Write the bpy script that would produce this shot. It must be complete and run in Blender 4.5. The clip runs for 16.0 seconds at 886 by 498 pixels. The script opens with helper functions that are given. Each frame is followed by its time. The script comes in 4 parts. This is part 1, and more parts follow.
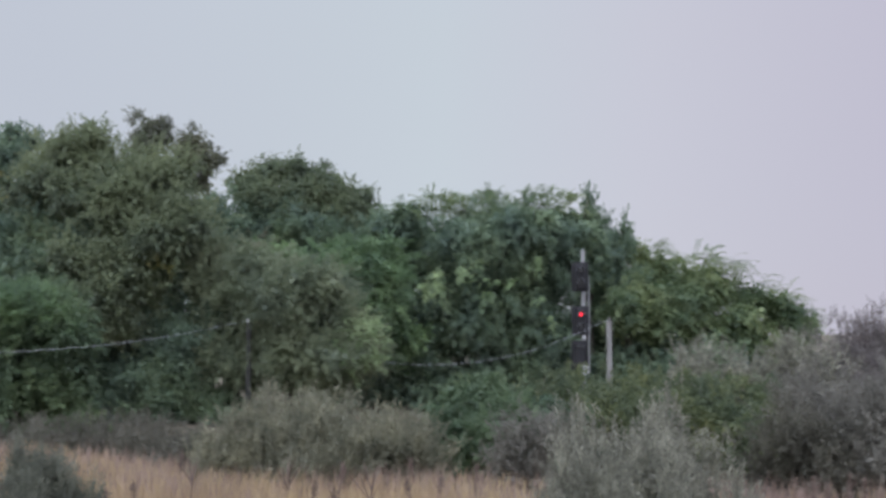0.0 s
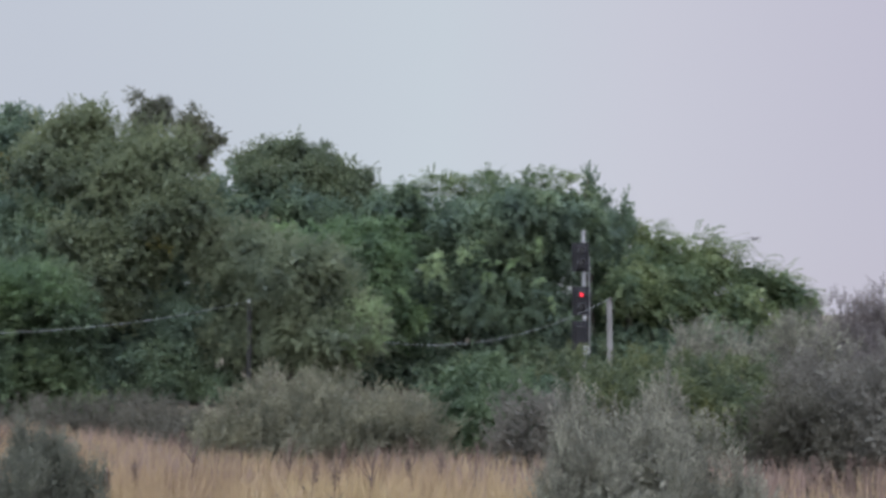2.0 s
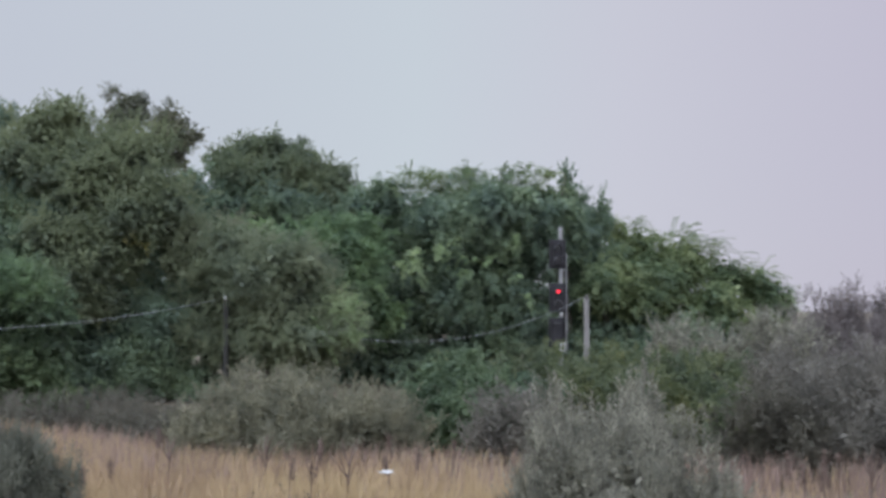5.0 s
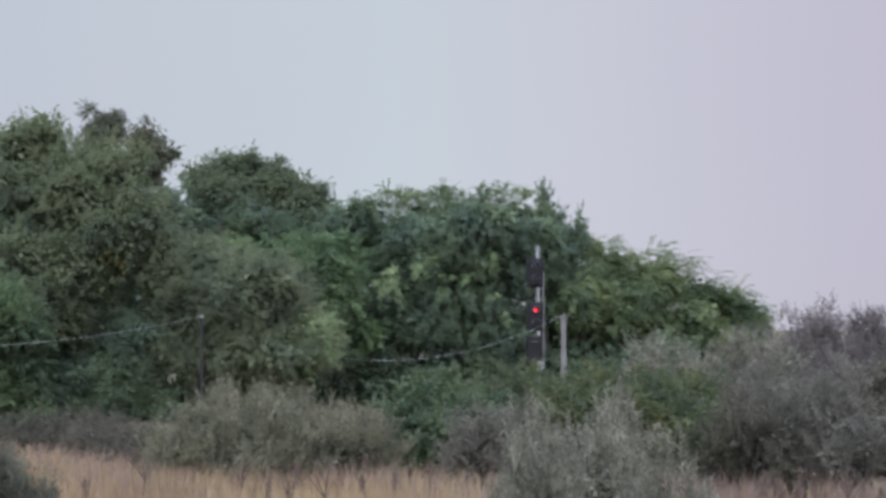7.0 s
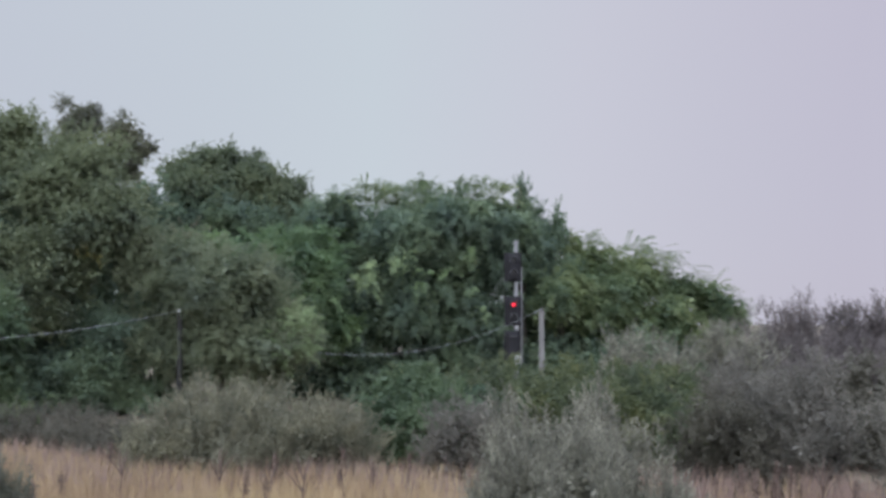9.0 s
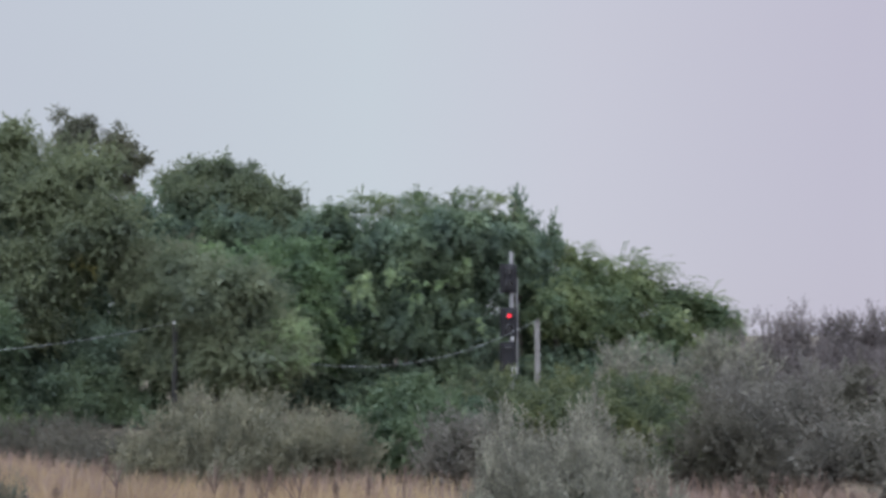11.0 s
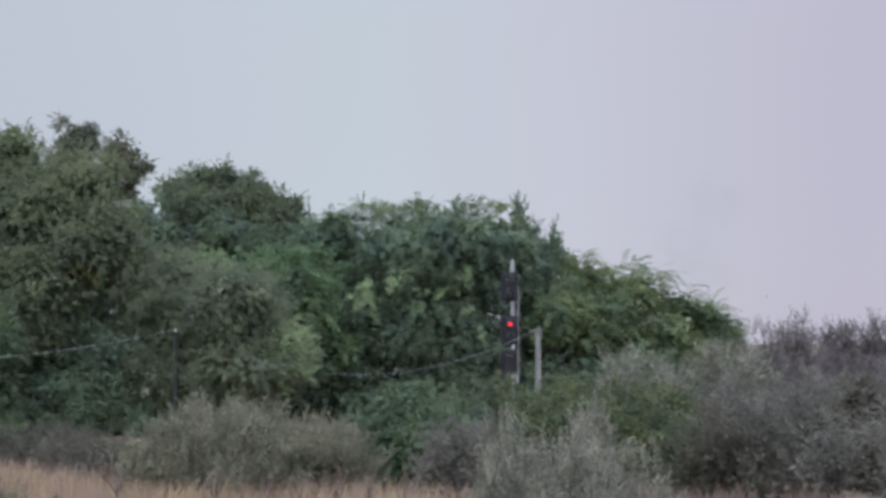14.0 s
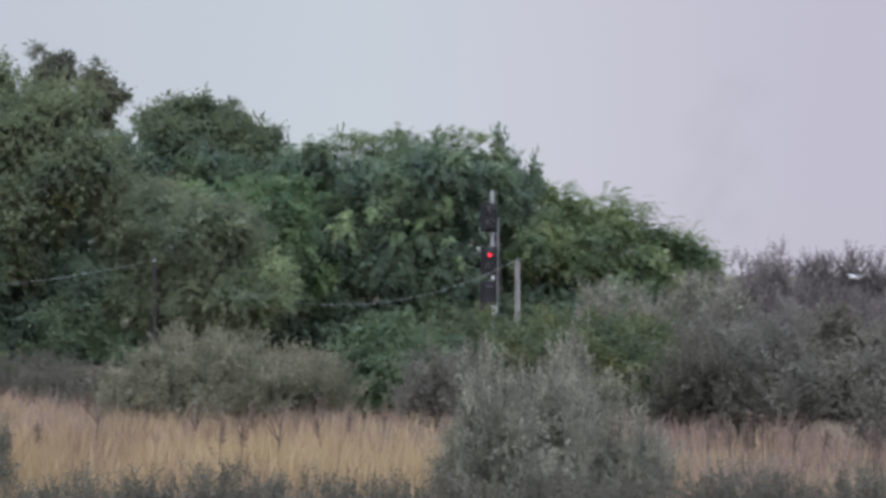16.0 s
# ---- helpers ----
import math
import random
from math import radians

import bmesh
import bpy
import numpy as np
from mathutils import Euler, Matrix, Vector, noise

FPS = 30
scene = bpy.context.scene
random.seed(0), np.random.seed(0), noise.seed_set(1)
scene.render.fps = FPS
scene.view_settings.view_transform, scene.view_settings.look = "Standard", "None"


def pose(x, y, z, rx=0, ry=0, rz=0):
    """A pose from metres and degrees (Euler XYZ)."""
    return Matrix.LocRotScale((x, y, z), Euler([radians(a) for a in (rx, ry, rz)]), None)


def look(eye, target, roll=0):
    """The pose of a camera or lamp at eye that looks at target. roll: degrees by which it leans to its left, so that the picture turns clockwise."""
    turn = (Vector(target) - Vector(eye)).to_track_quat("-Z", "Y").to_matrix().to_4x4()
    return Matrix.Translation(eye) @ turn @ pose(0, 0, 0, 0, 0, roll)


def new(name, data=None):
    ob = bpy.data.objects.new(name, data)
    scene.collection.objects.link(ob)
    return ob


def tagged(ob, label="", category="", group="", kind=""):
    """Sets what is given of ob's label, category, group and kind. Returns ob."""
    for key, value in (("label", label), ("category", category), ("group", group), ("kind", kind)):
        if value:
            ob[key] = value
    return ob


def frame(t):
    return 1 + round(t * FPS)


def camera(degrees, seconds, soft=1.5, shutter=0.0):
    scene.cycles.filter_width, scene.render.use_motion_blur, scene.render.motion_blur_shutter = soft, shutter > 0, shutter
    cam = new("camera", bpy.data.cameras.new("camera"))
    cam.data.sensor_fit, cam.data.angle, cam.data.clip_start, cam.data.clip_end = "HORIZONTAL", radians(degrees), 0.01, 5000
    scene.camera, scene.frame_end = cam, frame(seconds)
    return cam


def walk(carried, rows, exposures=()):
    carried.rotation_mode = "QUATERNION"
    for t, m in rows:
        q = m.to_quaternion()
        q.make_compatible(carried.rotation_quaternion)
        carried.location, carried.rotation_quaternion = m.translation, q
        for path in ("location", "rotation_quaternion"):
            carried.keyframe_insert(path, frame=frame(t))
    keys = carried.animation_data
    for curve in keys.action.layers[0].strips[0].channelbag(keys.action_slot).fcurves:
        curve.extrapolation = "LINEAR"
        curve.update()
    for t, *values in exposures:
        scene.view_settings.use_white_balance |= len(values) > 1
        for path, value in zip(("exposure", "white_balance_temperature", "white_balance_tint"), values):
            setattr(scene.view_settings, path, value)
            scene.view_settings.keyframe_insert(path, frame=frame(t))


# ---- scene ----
# camera: it stands on a low bank, three metres up, and turns a little
cam = camera(39.0, 16.0, soft=3.3, shutter=0.5)
walk(cam, [
    (0, pose(0, 0, 3, 93.850, 0.00, 0.000)),
    (0.5, pose(0, 0, 3, 93.753, 0.00, -0.138)),
    (1, pose(0, 0, 3, 93.102, 0.00, 0.027)),
    (1.5, pose(0, 0, 3, 92.688, 0.05, 0.255)),
    (2, pose(0, 0, 3, 92.955, 0.03, 0.026)),
    (2.5, pose(0, 0, 3, 93.360, 0.05, -0.310)),
    (3, pose(0, 0, 3, 93.272, -0.05, -0.226)),
    (3.5, pose(0, 0, 3, 92.281, 0.00, -0.255)),
    (4, pose(0, 0, 3, 92.744, 0.00, -0.558)),
    (4.2, pose(0, 0, 3, 92.550, 0.00, -0.770)),
    (5.2, pose(0, 0, 3, 92.900, 0.00, -1.020)),
    (6.3, pose(0, 0, 3, 93.285, 0.00, -1.269)),
    (6.5, pose(0, 0, 3, 93.369, -0.03, -1.578)),
    (7, pose(0, 0, 3, 93.658, -0.02, -2.057)),
    (7.5, pose(0, 0, 3, 93.300, -0.03, -2.542)),
    (8, pose(0, 0, 3, 93.031, 0.00, -2.742)),
    (8.5, pose(0, 0, 3, 93.337, 0.00, -2.778)),
    (8.7, pose(0, 0, 3, 93.349, 0.00, -2.960)),
    (9.7, pose(0, 0, 3, 93.650, 0.02, -3.100)),
    (10.8, pose(0, 0, 3, 93.863, 0.06, -3.113)),
    (11, pose(0, 0, 3, 93.922, 0.10, -3.255)),
    (11.5, pose(0, 0, 3, 94.307, 0.05, -3.610)),
    (12, pose(0, 0, 3, 94.058, -0.05, -4.037)),
    (12.5, pose(0, 0, 3, 93.864, -0.05, -3.672)),
    (13, pose(0, 0, 3, 95.009, -0.03, -2.336)),
    (13.5, pose(0, 0, 3, 95.083, 0.00, -2.476)),
    (14, pose(0, 0, 3, 94.287, 0.00, -3.216)),
    (14.5, pose(0, 0, 3, 93.504, -0.05, -3.713)),
    (15, pose(0, 0, 3, 92.696, -0.10, -3.722)),
    (15.5, pose(0, 0, 3, 92.102, -0.07, -4.061)),
    (16, pose(0, 0, 3, 91.123, -0.12, -4.142))],
    exposures=[(0, 0.0, 6480, 10), (10.8, 0.0, 6470, 10), (12.0, -0.02, 6440, 9.5), (12.5, -0.04, 6330, 9.3), (12.95, -0.06, 5980, 9), (13.5, -0.06, 5980, 9), (13.95, -0.04, 6380, 10), (14.5, 0.0, 6450, 10), (15.5, 0.0, 6500, 10), (16, 0.0, 6500, 10)])

# world: a pale overcast sky
SUN_HEIGHT, SUN_TURN = radians(63), radians(215)
world = bpy.data.worlds.new("overcast_sky")
scene.world = world
world.use_nodes = True
wn, wl = world.node_tree.nodes, world.node_tree.links
wn.clear()
sky = wn.new("ShaderNodeTexSky")
sky.sky_type, sky.sun_disc = "NISHITA", False
sky.sun_elevation, sky.sun_rotation = SUN_HEIGHT, SUN_TURN
sky_bg = wn.new("ShaderNodeBackground")
sky_bg.inputs["Strength"].default_value = 0.05
wl.new(sky.outputs[0], sky_bg.inputs["Color"])
geo = wn.new("ShaderNodeTexCoord")
cloud = wn.new("ShaderNodeTexNoise")
cloud.inputs["Scale"].default_value, cloud.inputs["Detail"].default_value = 1.3, 2.0
wl.new(geo.outputs["Generated"], cloud.inputs["Vector"])
sep = wn.new("ShaderNodeSeparateXYZ")
wl.new(geo.outputs["Generated"], sep.inputs[0])
side = wn.new("ShaderNodeMapRange")
side.inputs[1].default_value, side.inputs[2].default_value = -0.30, 0.36
wl.new(sep.outputs[0], side.inputs[0])
cloud_ramp = wn.new("ShaderNodeValToRGB")
cr = cloud_ramp.color_ramp
cr.elements[0].position, cr.elements[0].color = 0.0, (0.56, 0.60, 0.685, 1)
cr.elements[1].position, cr.elements[1].color = 1.0, (0.555, 0.535, 0.645, 1)
mid = cr.elements.new(0.45)
mid.color = (0.60, 0.66, 0.725, 1)
mid = cr.elements.new(0.7)
mid.color = (0.605, 0.61, 0.70, 1)
wl.new(side.outputs[0], cloud_ramp.inputs[0])
cloud_amp = wn.new("ShaderNodeMapRange")
cloud_amp.inputs[3].default_value, cloud_amp.inputs[4].default_value = 0.94, 1.06
wl.new(cloud.outputs[0], cloud_amp.inputs[0])
# an overcast sky is some three times brighter overhead than at the horizon
zenith = wn.new("ShaderNodeMapRange")
zenith.interpolation_type = "SMOOTHSTEP"
zenith.inputs[1].default_value, zenith.inputs[2].default_value = 0.24, 0.95
zenith.inputs[3].default_value, zenith.inputs[4].default_value = 1.0, 2.2
wl.new(sep.outputs[2], zenith.inputs[0])
cloud_power = wn.new("ShaderNodeMath")
cloud_power.operation = "MULTIPLY"
wl.new(cloud_amp.outputs[0], cloud_power.inputs[0])
wl.new(zenith.outputs[0], cloud_power.inputs[1])
# and brighter again on the side where the sun stands behind the cloud
sunward = wn.new("ShaderNodeMapRange")
sunward.interpolation_type = "SMOOTHSTEP"
sunward.inputs[1].default_value, sunward.inputs[2].default_value = 0.25, -0.95
sunward.inputs[3].default_value, sunward.inputs[4].default_value = 1.0, 3.6
wl.new(sep.outputs[1], sunward.inputs[0])
sun_side = wn.new("ShaderNodeMath")
sun_side.operation = "MULTIPLY"
wl.new(cloud_power.outputs[0], sun_side.inputs[0])
wl.new(sunward.outputs[0], sun_side.inputs[1])
# the cloud thins overhead and lets blue through
overhead = wn.new("ShaderNodeMapRange")
overhead.inputs[1].default_value, overhead.inputs[2].default_value = 0.24, 0.8
wl.new(sep.outputs[2], overhead.inputs[0])
cloud_tint = wn.new("ShaderNodeMix")
cloud_tint.data_type = "RGBA"
cloud_tint.inputs["B"].default_value = (0.53, 0.605, 0.77, 1)
wl.new(overhead.outputs[0], cloud_tint.inputs["Factor"])
wl.new(cloud_ramp.outputs[0], cloud_tint.inputs["A"])
cloud_bg = wn.new("ShaderNodeBackground")
wl.new(cloud_tint.outputs["Result"], cloud_bg.inputs["Color"])
wl.new(sun_side.outputs[0], cloud_bg.inputs["Strength"])
both = wn.new("ShaderNodeMixShader")
both.inputs[0].default_value = 0.92
wl.new(sky_bg.outputs[0], both.inputs[1])
wl.new(cloud_bg.outputs[0], both.inputs[2])
wo = wn.new("ShaderNodeOutputWorld")
wl.new(both.outputs[0], wo.inputs[0])

sun = new("sun", bpy.data.lights.new("sun", "SUN"))
sun.data.energy, sun.data.angle, sun.data.color = 1.6, radians(30), (1.0, 0.985, 1.0)
sun.matrix_world = look((-7.6, -10.8, 26), (0, 0, 0))


# ---- materials ----
def material(name, rough=0.7, metal=0.0):
    m = bpy.data.materials.new(name)
    m.use_nodes = True
    b = m.node_tree.nodes["Principled BSDF"]
    b.inputs["Roughness"].default_value, b.inputs["Metallic"].default_value = rough, metal
    return m, m.node_tree.nodes, m.node_tree.links, b


def ramp(nodes, stops):
    r = nodes.new("ShaderNodeValToRGB")
    while len(r.color_ramp.elements) < len(stops):
        r.color_ramp.elements.new(0.5)
    for e, (p, c) in zip(r.color_ramp.elements, stops):
        e.position, e.color = p, (*c, 1)
    return r


def leaf_material(name, dark, base, light, rare, rough=0.55, patch=0.6, through_leaf=0.52, rare_share=0.04):
    """Leaves: each its own tone, drifting in patches over the crown, thin enough to let some light through."""
    m, n, l, b = material(name, rough)
    g = n.new("ShaderNodeNewGeometry")
    co = n.new("ShaderNodeTexCoord")
    no = n.new("ShaderNodeTexNoise")
    no.inputs["Scale"].default_value, no.inputs["Detail"].default_value = patch, 3.0
    l.new(co.outputs["Object"], no.inputs["Vector"])
    mix = n.new("ShaderNodeMath")
    mix.operation = "MULTIPLY_ADD"
    mix.inputs[1].default_value = 0.32
    l.new(g.outputs["Random Per Island"], mix.inputs[0])
    sc = n.new("ShaderNodeMapRange")
    sc.inputs[1].default_value, sc.inputs[2].default_value, sc.inputs[4].default_value = 0.3, 0.7, 0.68
    l.new(no.outputs[0], sc.inputs[0])
    l.new(sc.outputs[0], mix.inputs[2])
    r = ramp(n, [(0.0, dark), (0.5, base), (1.0 - rare_share, light), (1.0, rare)])
    l.new(mix.outputs[0], r.inputs[0])
    l.new(r.outputs[0], b.inputs["Base Color"])
    b.inputs["Specular IOR Level"].default_value = 0.4
    tr = n.new("ShaderNodeBsdfTranslucent")
    l.new(r.outputs[0], tr.inputs["Color"])
    ms = n.new("ShaderNodeMixShader")
    ms.inputs[0].default_value = through_leaf
    l.new(b.outputs[0], ms.inputs[1])
    l.new(tr.outputs[0], ms.inputs[2])
    l.new(ms.outputs[0], n["Material Output"].inputs["Surface"])
    return m


def grain_material(name, c1, c2, rough, scale, metal=0.0, stretch=(1, 1, 1), bump=0.2):
    m, n, l, b = material(name, rough, metal)
    co = n.new("ShaderNodeTexCoord")
    mp = n.new("ShaderNodeMapping")
    mp.inputs["Scale"].default_value = stretch
    l.new(co.outputs["Object"], mp.inputs[0])
    fine = n.new("ShaderNodeTexNoise")
    fine.inputs["Scale"].default_value, fine.inputs["Detail"].default_value = scale, 6.0
    l.new(mp.outputs[0], fine.inputs["Vector"])
    wide = n.new("ShaderNodeTexNoise")
    wide.inputs["Scale"].default_value, wide.inputs["Detail"].default_value = scale * 0.12, 2.0
    l.new(mp.outputs[0], wide.inputs["Vector"])
    add = n.new("ShaderNodeMath")
    add.operation = "MULTIPLY_ADD"
    add.inputs[1].default_value = 0.5
    l.new(fine.outputs[0], add.inputs[0])
    half = n.new("ShaderNodeMath")
    half.operation = "MULTIPLY"
    half.inputs[1].default_value = 0.5
    l.new(wide.outputs[0], half.inputs[0])
    l.new(half.outputs[0], add.inputs[2])
    r = ramp(n, [(0.32, c1), (0.68, c2)])
    l.new(add.outputs[0], r.inputs[0])
    l.new(r.outputs[0], b.inputs["Base Color"])
    bp = n.new("ShaderNodeBump")
    bp.inputs["Strength"].default_value = bump
    l.new(fine.outputs[0], bp.inputs["Height"])
    l.new(bp.outputs[0], b.inputs["Normal"])
    return m


def island_material(name, stops, rough=0.8, patch=0.0, glow=0.2):
    m, n, l, b = material(name, rough)
    g = n.new("ShaderNodeNewGeometry")
    r = ramp(n, stops)
    if patch:
        co = n.new("ShaderNodeTexCoord")
        no = n.new("ShaderNodeTexNoise")
        no.inputs["Scale"].default_value, no.inputs["Detail"].default_value = patch, 3.0
        l.new(co.outputs["Object"], no.inputs["Vector"])
        sc = n.new("ShaderNodeMapRange")
        sc.inputs[1].default_value, sc.inputs[2].default_value, sc.inputs[4].default_value = 0.3, 0.7, 0.65
        l.new(no.outputs[0], sc.inputs[0])
        a = n.new("ShaderNodeMath")
        a.operation = "MULTIPLY_ADD"
        a.inputs[1].default_value = 0.25
        l.new(g.outputs["Random Per Island"], a.inputs[0])
        l.new(sc.outputs[0], a.inputs[2])
        l.new(a.outputs[0], r.inputs[0])
    else:
        l.new(g.outputs["Random Per Island"], r.inputs[0])
    l.new(r.outputs[0], b.inputs["Base Color"])
    tr = n.new("ShaderNodeBsdfTranslucent")
    l.new(r.outputs[0], tr.inputs["Color"])
    ms = n.new("ShaderNodeMixShader")
    ms.inputs[0].default_value = glow
    l.new(b.outputs[0], ms.inputs[1])
    l.new(tr.outputs[0], ms.inputs[2])
    l.new(ms.outputs[0], n["Material Output"].inputs["Surface"])
    return m


# tree leaves: bluer dark and yellower light stops imitate hazy shade and lit leaf
LEAF_OLIVE = leaf_material("leaf_olive", (0.088, 0.114, 0.09), (0.157, 0.187, 0.108), (0.232, 0.264, 0.148), (0.389, 0.354, 0.143))
LEAF_BRONZE = leaf_material("leaf_bronze", (0.088, 0.094, 0.08), (0.15, 0.158, 0.108), (0.225, 0.218, 0.145), (0.3, 0.25, 0.16))
LEAF_DEEP = leaf_material("leaf_deep_olive", (0.080, 0.104, 0.084), (0.136, 0.168, 0.100), (0.205, 0.238, 0.130), (0.31, 0.30, 0.16))
LEAF_DARK = leaf_material("leaf_dark", (0.09, 0.132, 0.116), (0.14, 0.194, 0.128), (0.212, 0.272, 0.15), (0.379, 0.335, 0.202))
LEAF_GREEN = leaf_material("leaf_green", (0.07, 0.115, 0.08), (0.125, 0.188, 0.094), (0.19, 0.27, 0.12), (0.3, 0.355, 0.16))
LEAF_ASH = leaf_material("leaf_ash", (0.073, 0.116, 0.077), (0.151, 0.197, 0.097), (0.254, 0.293, 0.137), (0.430, 0.411, 0.210))
# pale leaves of the willow; on the big ash they stand in for caught light
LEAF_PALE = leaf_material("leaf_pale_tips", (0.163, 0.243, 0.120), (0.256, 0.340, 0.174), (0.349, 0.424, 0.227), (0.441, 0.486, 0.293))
LEAF_WILLOW = leaf_material("leaf_willow", (0.094, 0.12, 0.096), (0.162, 0.192, 0.118), (0.232, 0.258, 0.16), (0.38, 0.36, 0.23))
# silvery by nature; the wide tone range also paints lit tips and dark gaps
LEAF_SILVER = leaf_material("leaf_silver", (0.09, 0.093, 0.074), (0.222, 0.218, 0.172), (0.47, 0.455, 0.355), (0.64, 0.62, 0.5), patch=4.0)
LEAF_SAGE = leaf_material("leaf_sage", (0.070, 0.076, 0.060), (0.140, 0.146, 0.112), (0.225, 0.230, 0.175), (0.33, 0.33, 0.26), patch=3.0)
LEAF_GREY = leaf_material("leaf_grey", (0.098, 0.094, 0.083), (0.172, 0.163, 0.138), (0.262, 0.247, 0.206), (0.36, 0.3, 0.24), patch=1.8)
LEAF_BUCK = leaf_material("leaf_buckthorn", (0.1, 0.102, 0.074), (0.188, 0.186, 0.13), (0.325, 0.308, 0.206), (0.49, 0.427, 0.284), patch=2.2)
LEAF_PURPLE = leaf_material("leaf_purplish", (0.098, 0.087, 0.086), (0.17, 0.15, 0.143), (0.25, 0.22, 0.207), (0.353, 0.256, 0.24), patch=0.9)
LEAF_GORSE = leaf_material("leaf_hedge", (0.05, 0.07, 0.052), (0.1, 0.125, 0.066), (0.185, 0.198, 0.086), (0.29, 0.272, 0.124), patch=1.0)
LEAF_BRAMBLE = leaf_material("leaf_bramble", (0.06, 0.09, 0.064), (0.104, 0.15, 0.084), (0.158, 0.206, 0.1), (0.215, 0.23, 0.105))
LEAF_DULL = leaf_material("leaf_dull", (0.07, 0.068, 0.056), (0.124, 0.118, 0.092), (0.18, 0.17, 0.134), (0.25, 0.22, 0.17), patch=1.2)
LEAF_YELLOW = leaf_material("leaf_yellowing", (0.14, 0.13, 0.05), (0.24, 0.22, 0.07), (0.33, 0.29, 0.09), (0.38, 0.33, 0.12))
BARK = grain_material("bark", (0.055, 0.048, 0.04), (0.13, 0.115, 0.095), 0.9, 14, stretch=(1, 1, 0.25), bump=0.6)
SOIL = grain_material("soil", (0.085, 0.07, 0.05), (0.17, 0.135, 0.09), 0.95, 3.0, bump=0.5)
STRAW = island_material("straw", [(0.0, (0.245, 0.165, 0.103)), (0.4, (0.362, 0.262, 0.155)), (0.8, (0.442, 0.342, 0.185)), (1.0, (0.50, 0.412, 0.242))], patch=0.35)
RUSSET = island_material("russet_grass", [(0.0, (0.149, 0.096, 0.090)), (0.5, (0.265, 0.190, 0.155)), (1.0, (0.355, 0.265, 0.205))], patch=0.5)
STALK = island_material("dead_stalk", [(0.0, (0.08, 0.055, 0.045)), (1.0, (0.15, 0.105, 0.085))], glow=0.05)
SEED = island_material("seed_head", [(0.0, (0.09, 0.062, 0.05)), (1.0, (0.17, 0.12, 0.095))], glow=0.05)
POST_GREY = grain_material("weathered_post", (0.130, 0.125, 0.120), (0.225, 0.216, 0.207), 0.85, 9, stretch=(0.780, 0.780, 0.120), bump=0.35)
GALVANISED = grain_material("galvanised_steel", (0.20, 0.20, 0.206), (0.30, 0.30, 0.303), 0.55, 12, metal=0.5, bump=0.08)
TARRED = grain_material("tarred_timber", (0.02, 0.02, 0.019), (0.045, 0.045, 0.042), 0.85, 12, stretch=(1, 1, 0.2), bump=0.3)
BLACK_PAINT = grain_material("matt_black_paint", (0.006, 0.006, 0.008), (0.014, 0.013, 0.016), 0.85, 10, bump=0.08)
# glossy, and lighter than the housings to imitate sky highlights on the hoods
HOOD_PAINT = grain_material("lightened_hood_paint", (0.05, 0.05, 0.055), (0.10, 0.10, 0.11), 0.4, 10, bump=0.08)
WHITE_PLATE = grain_material("white_enamel", (0.42, 0.43, 0.42), (0.56, 0.57, 0.56), 0.5, 9, bump=0.05)
RUST = grain_material("rusty_iron", (0.06, 0.03, 0.022), (0.13, 0.065, 0.045), 0.85, 16, bump=0.4)
WIRE = grain_material("aluminium_wire", (0.33, 0.35, 0.37), (0.39, 0.41, 0.43), 0.5, 30, metal=0.1, bump=0.05)
PORCELAIN = grain_material("white_porcelain", (0.70, 0.71, 0.72), (0.85, 0.85, 0.86), 0.2, 20, bump=0.0)
LENS_DARK = grain_material("unlit_lens", (0.015, 0.015, 0.02), (0.04, 0.04, 0.045), 0.12, 20, bump=0.0)
FEATHER_WHITE = grain_material("white_feather", (0.45, 0.46, 0.46), (0.56, 0.57, 0.56), 0.7, 30, bump=0.1)
FEATHER_GREY = grain_material("grey_feather", (0.40, 0.42, 0.45), (0.52, 0.54, 0.57), 0.7, 30, bump=0.1)
FEATHER_DARK = grain_material("dark_feather", (0.035, 0.035, 0.04), (0.09, 0.088, 0.09), 0.7, 30, bump=0.1)
BEAK = grain_material("horn_beak", (0.35, 0.16, 0.05), (0.48, 0.25, 0.08), 0.5, 30, bump=0.0)


def lamp_material():
    m, n, l, b = material("red_signal_light", 0.3)
    b.inputs["Base Color"].default_value = (0.5, 0.01, 0.02, 1)
    b.inputs["Emission Color"].default_value = (1.0, 0.03, 0.06, 1)
    b.inputs["Emission Strength"].default_value = 2.2
    return m


RED_LIGHT = lamp_material()


# ---- builders ----
def part(name, mesh, mat, parent=None, label=""):
    """One mesh object under a thing or part, from a bmesh or a mesh."""
    if isinstance(mesh, bmesh.types.BMesh):
        data = bpy.data.meshes.new(name)
        mesh.to_mesh(data)
        mesh.free()
    else:
        data = mesh
    data.materials.append(mat)
    ob = new(name, data)
    ob.parent = parent
    if label:
        tagged(ob, label)
    return ob


def thing(name, place, label, category, group="", kind=""):
    ob = new(name)
    ob.location = place
    ob.empty_display_size = 0.2
    return tagged(ob, label, category, group, kind)


def quads(name, v):
    """A mesh of loose four-cornered leaves from an array (n, 4, 3)."""
    n = len(v)
    me = bpy.data.meshes.new(name)
    me.vertices.add(n * 4)
    me.vertices.foreach_set("co", np.ascontiguousarray(v, dtype=np.float32).ravel())
    me.loops.add(n * 4)
    me.loops.foreach_set("vertex_index", np.arange(n * 4, dtype=np.int32))
    me.polygons.add(n)
    me.polygons.foreach_set("loop_start", np.arange(0, n * 4, 4, dtype=np.int32))
    me.update(calc_edges=True)
    return me


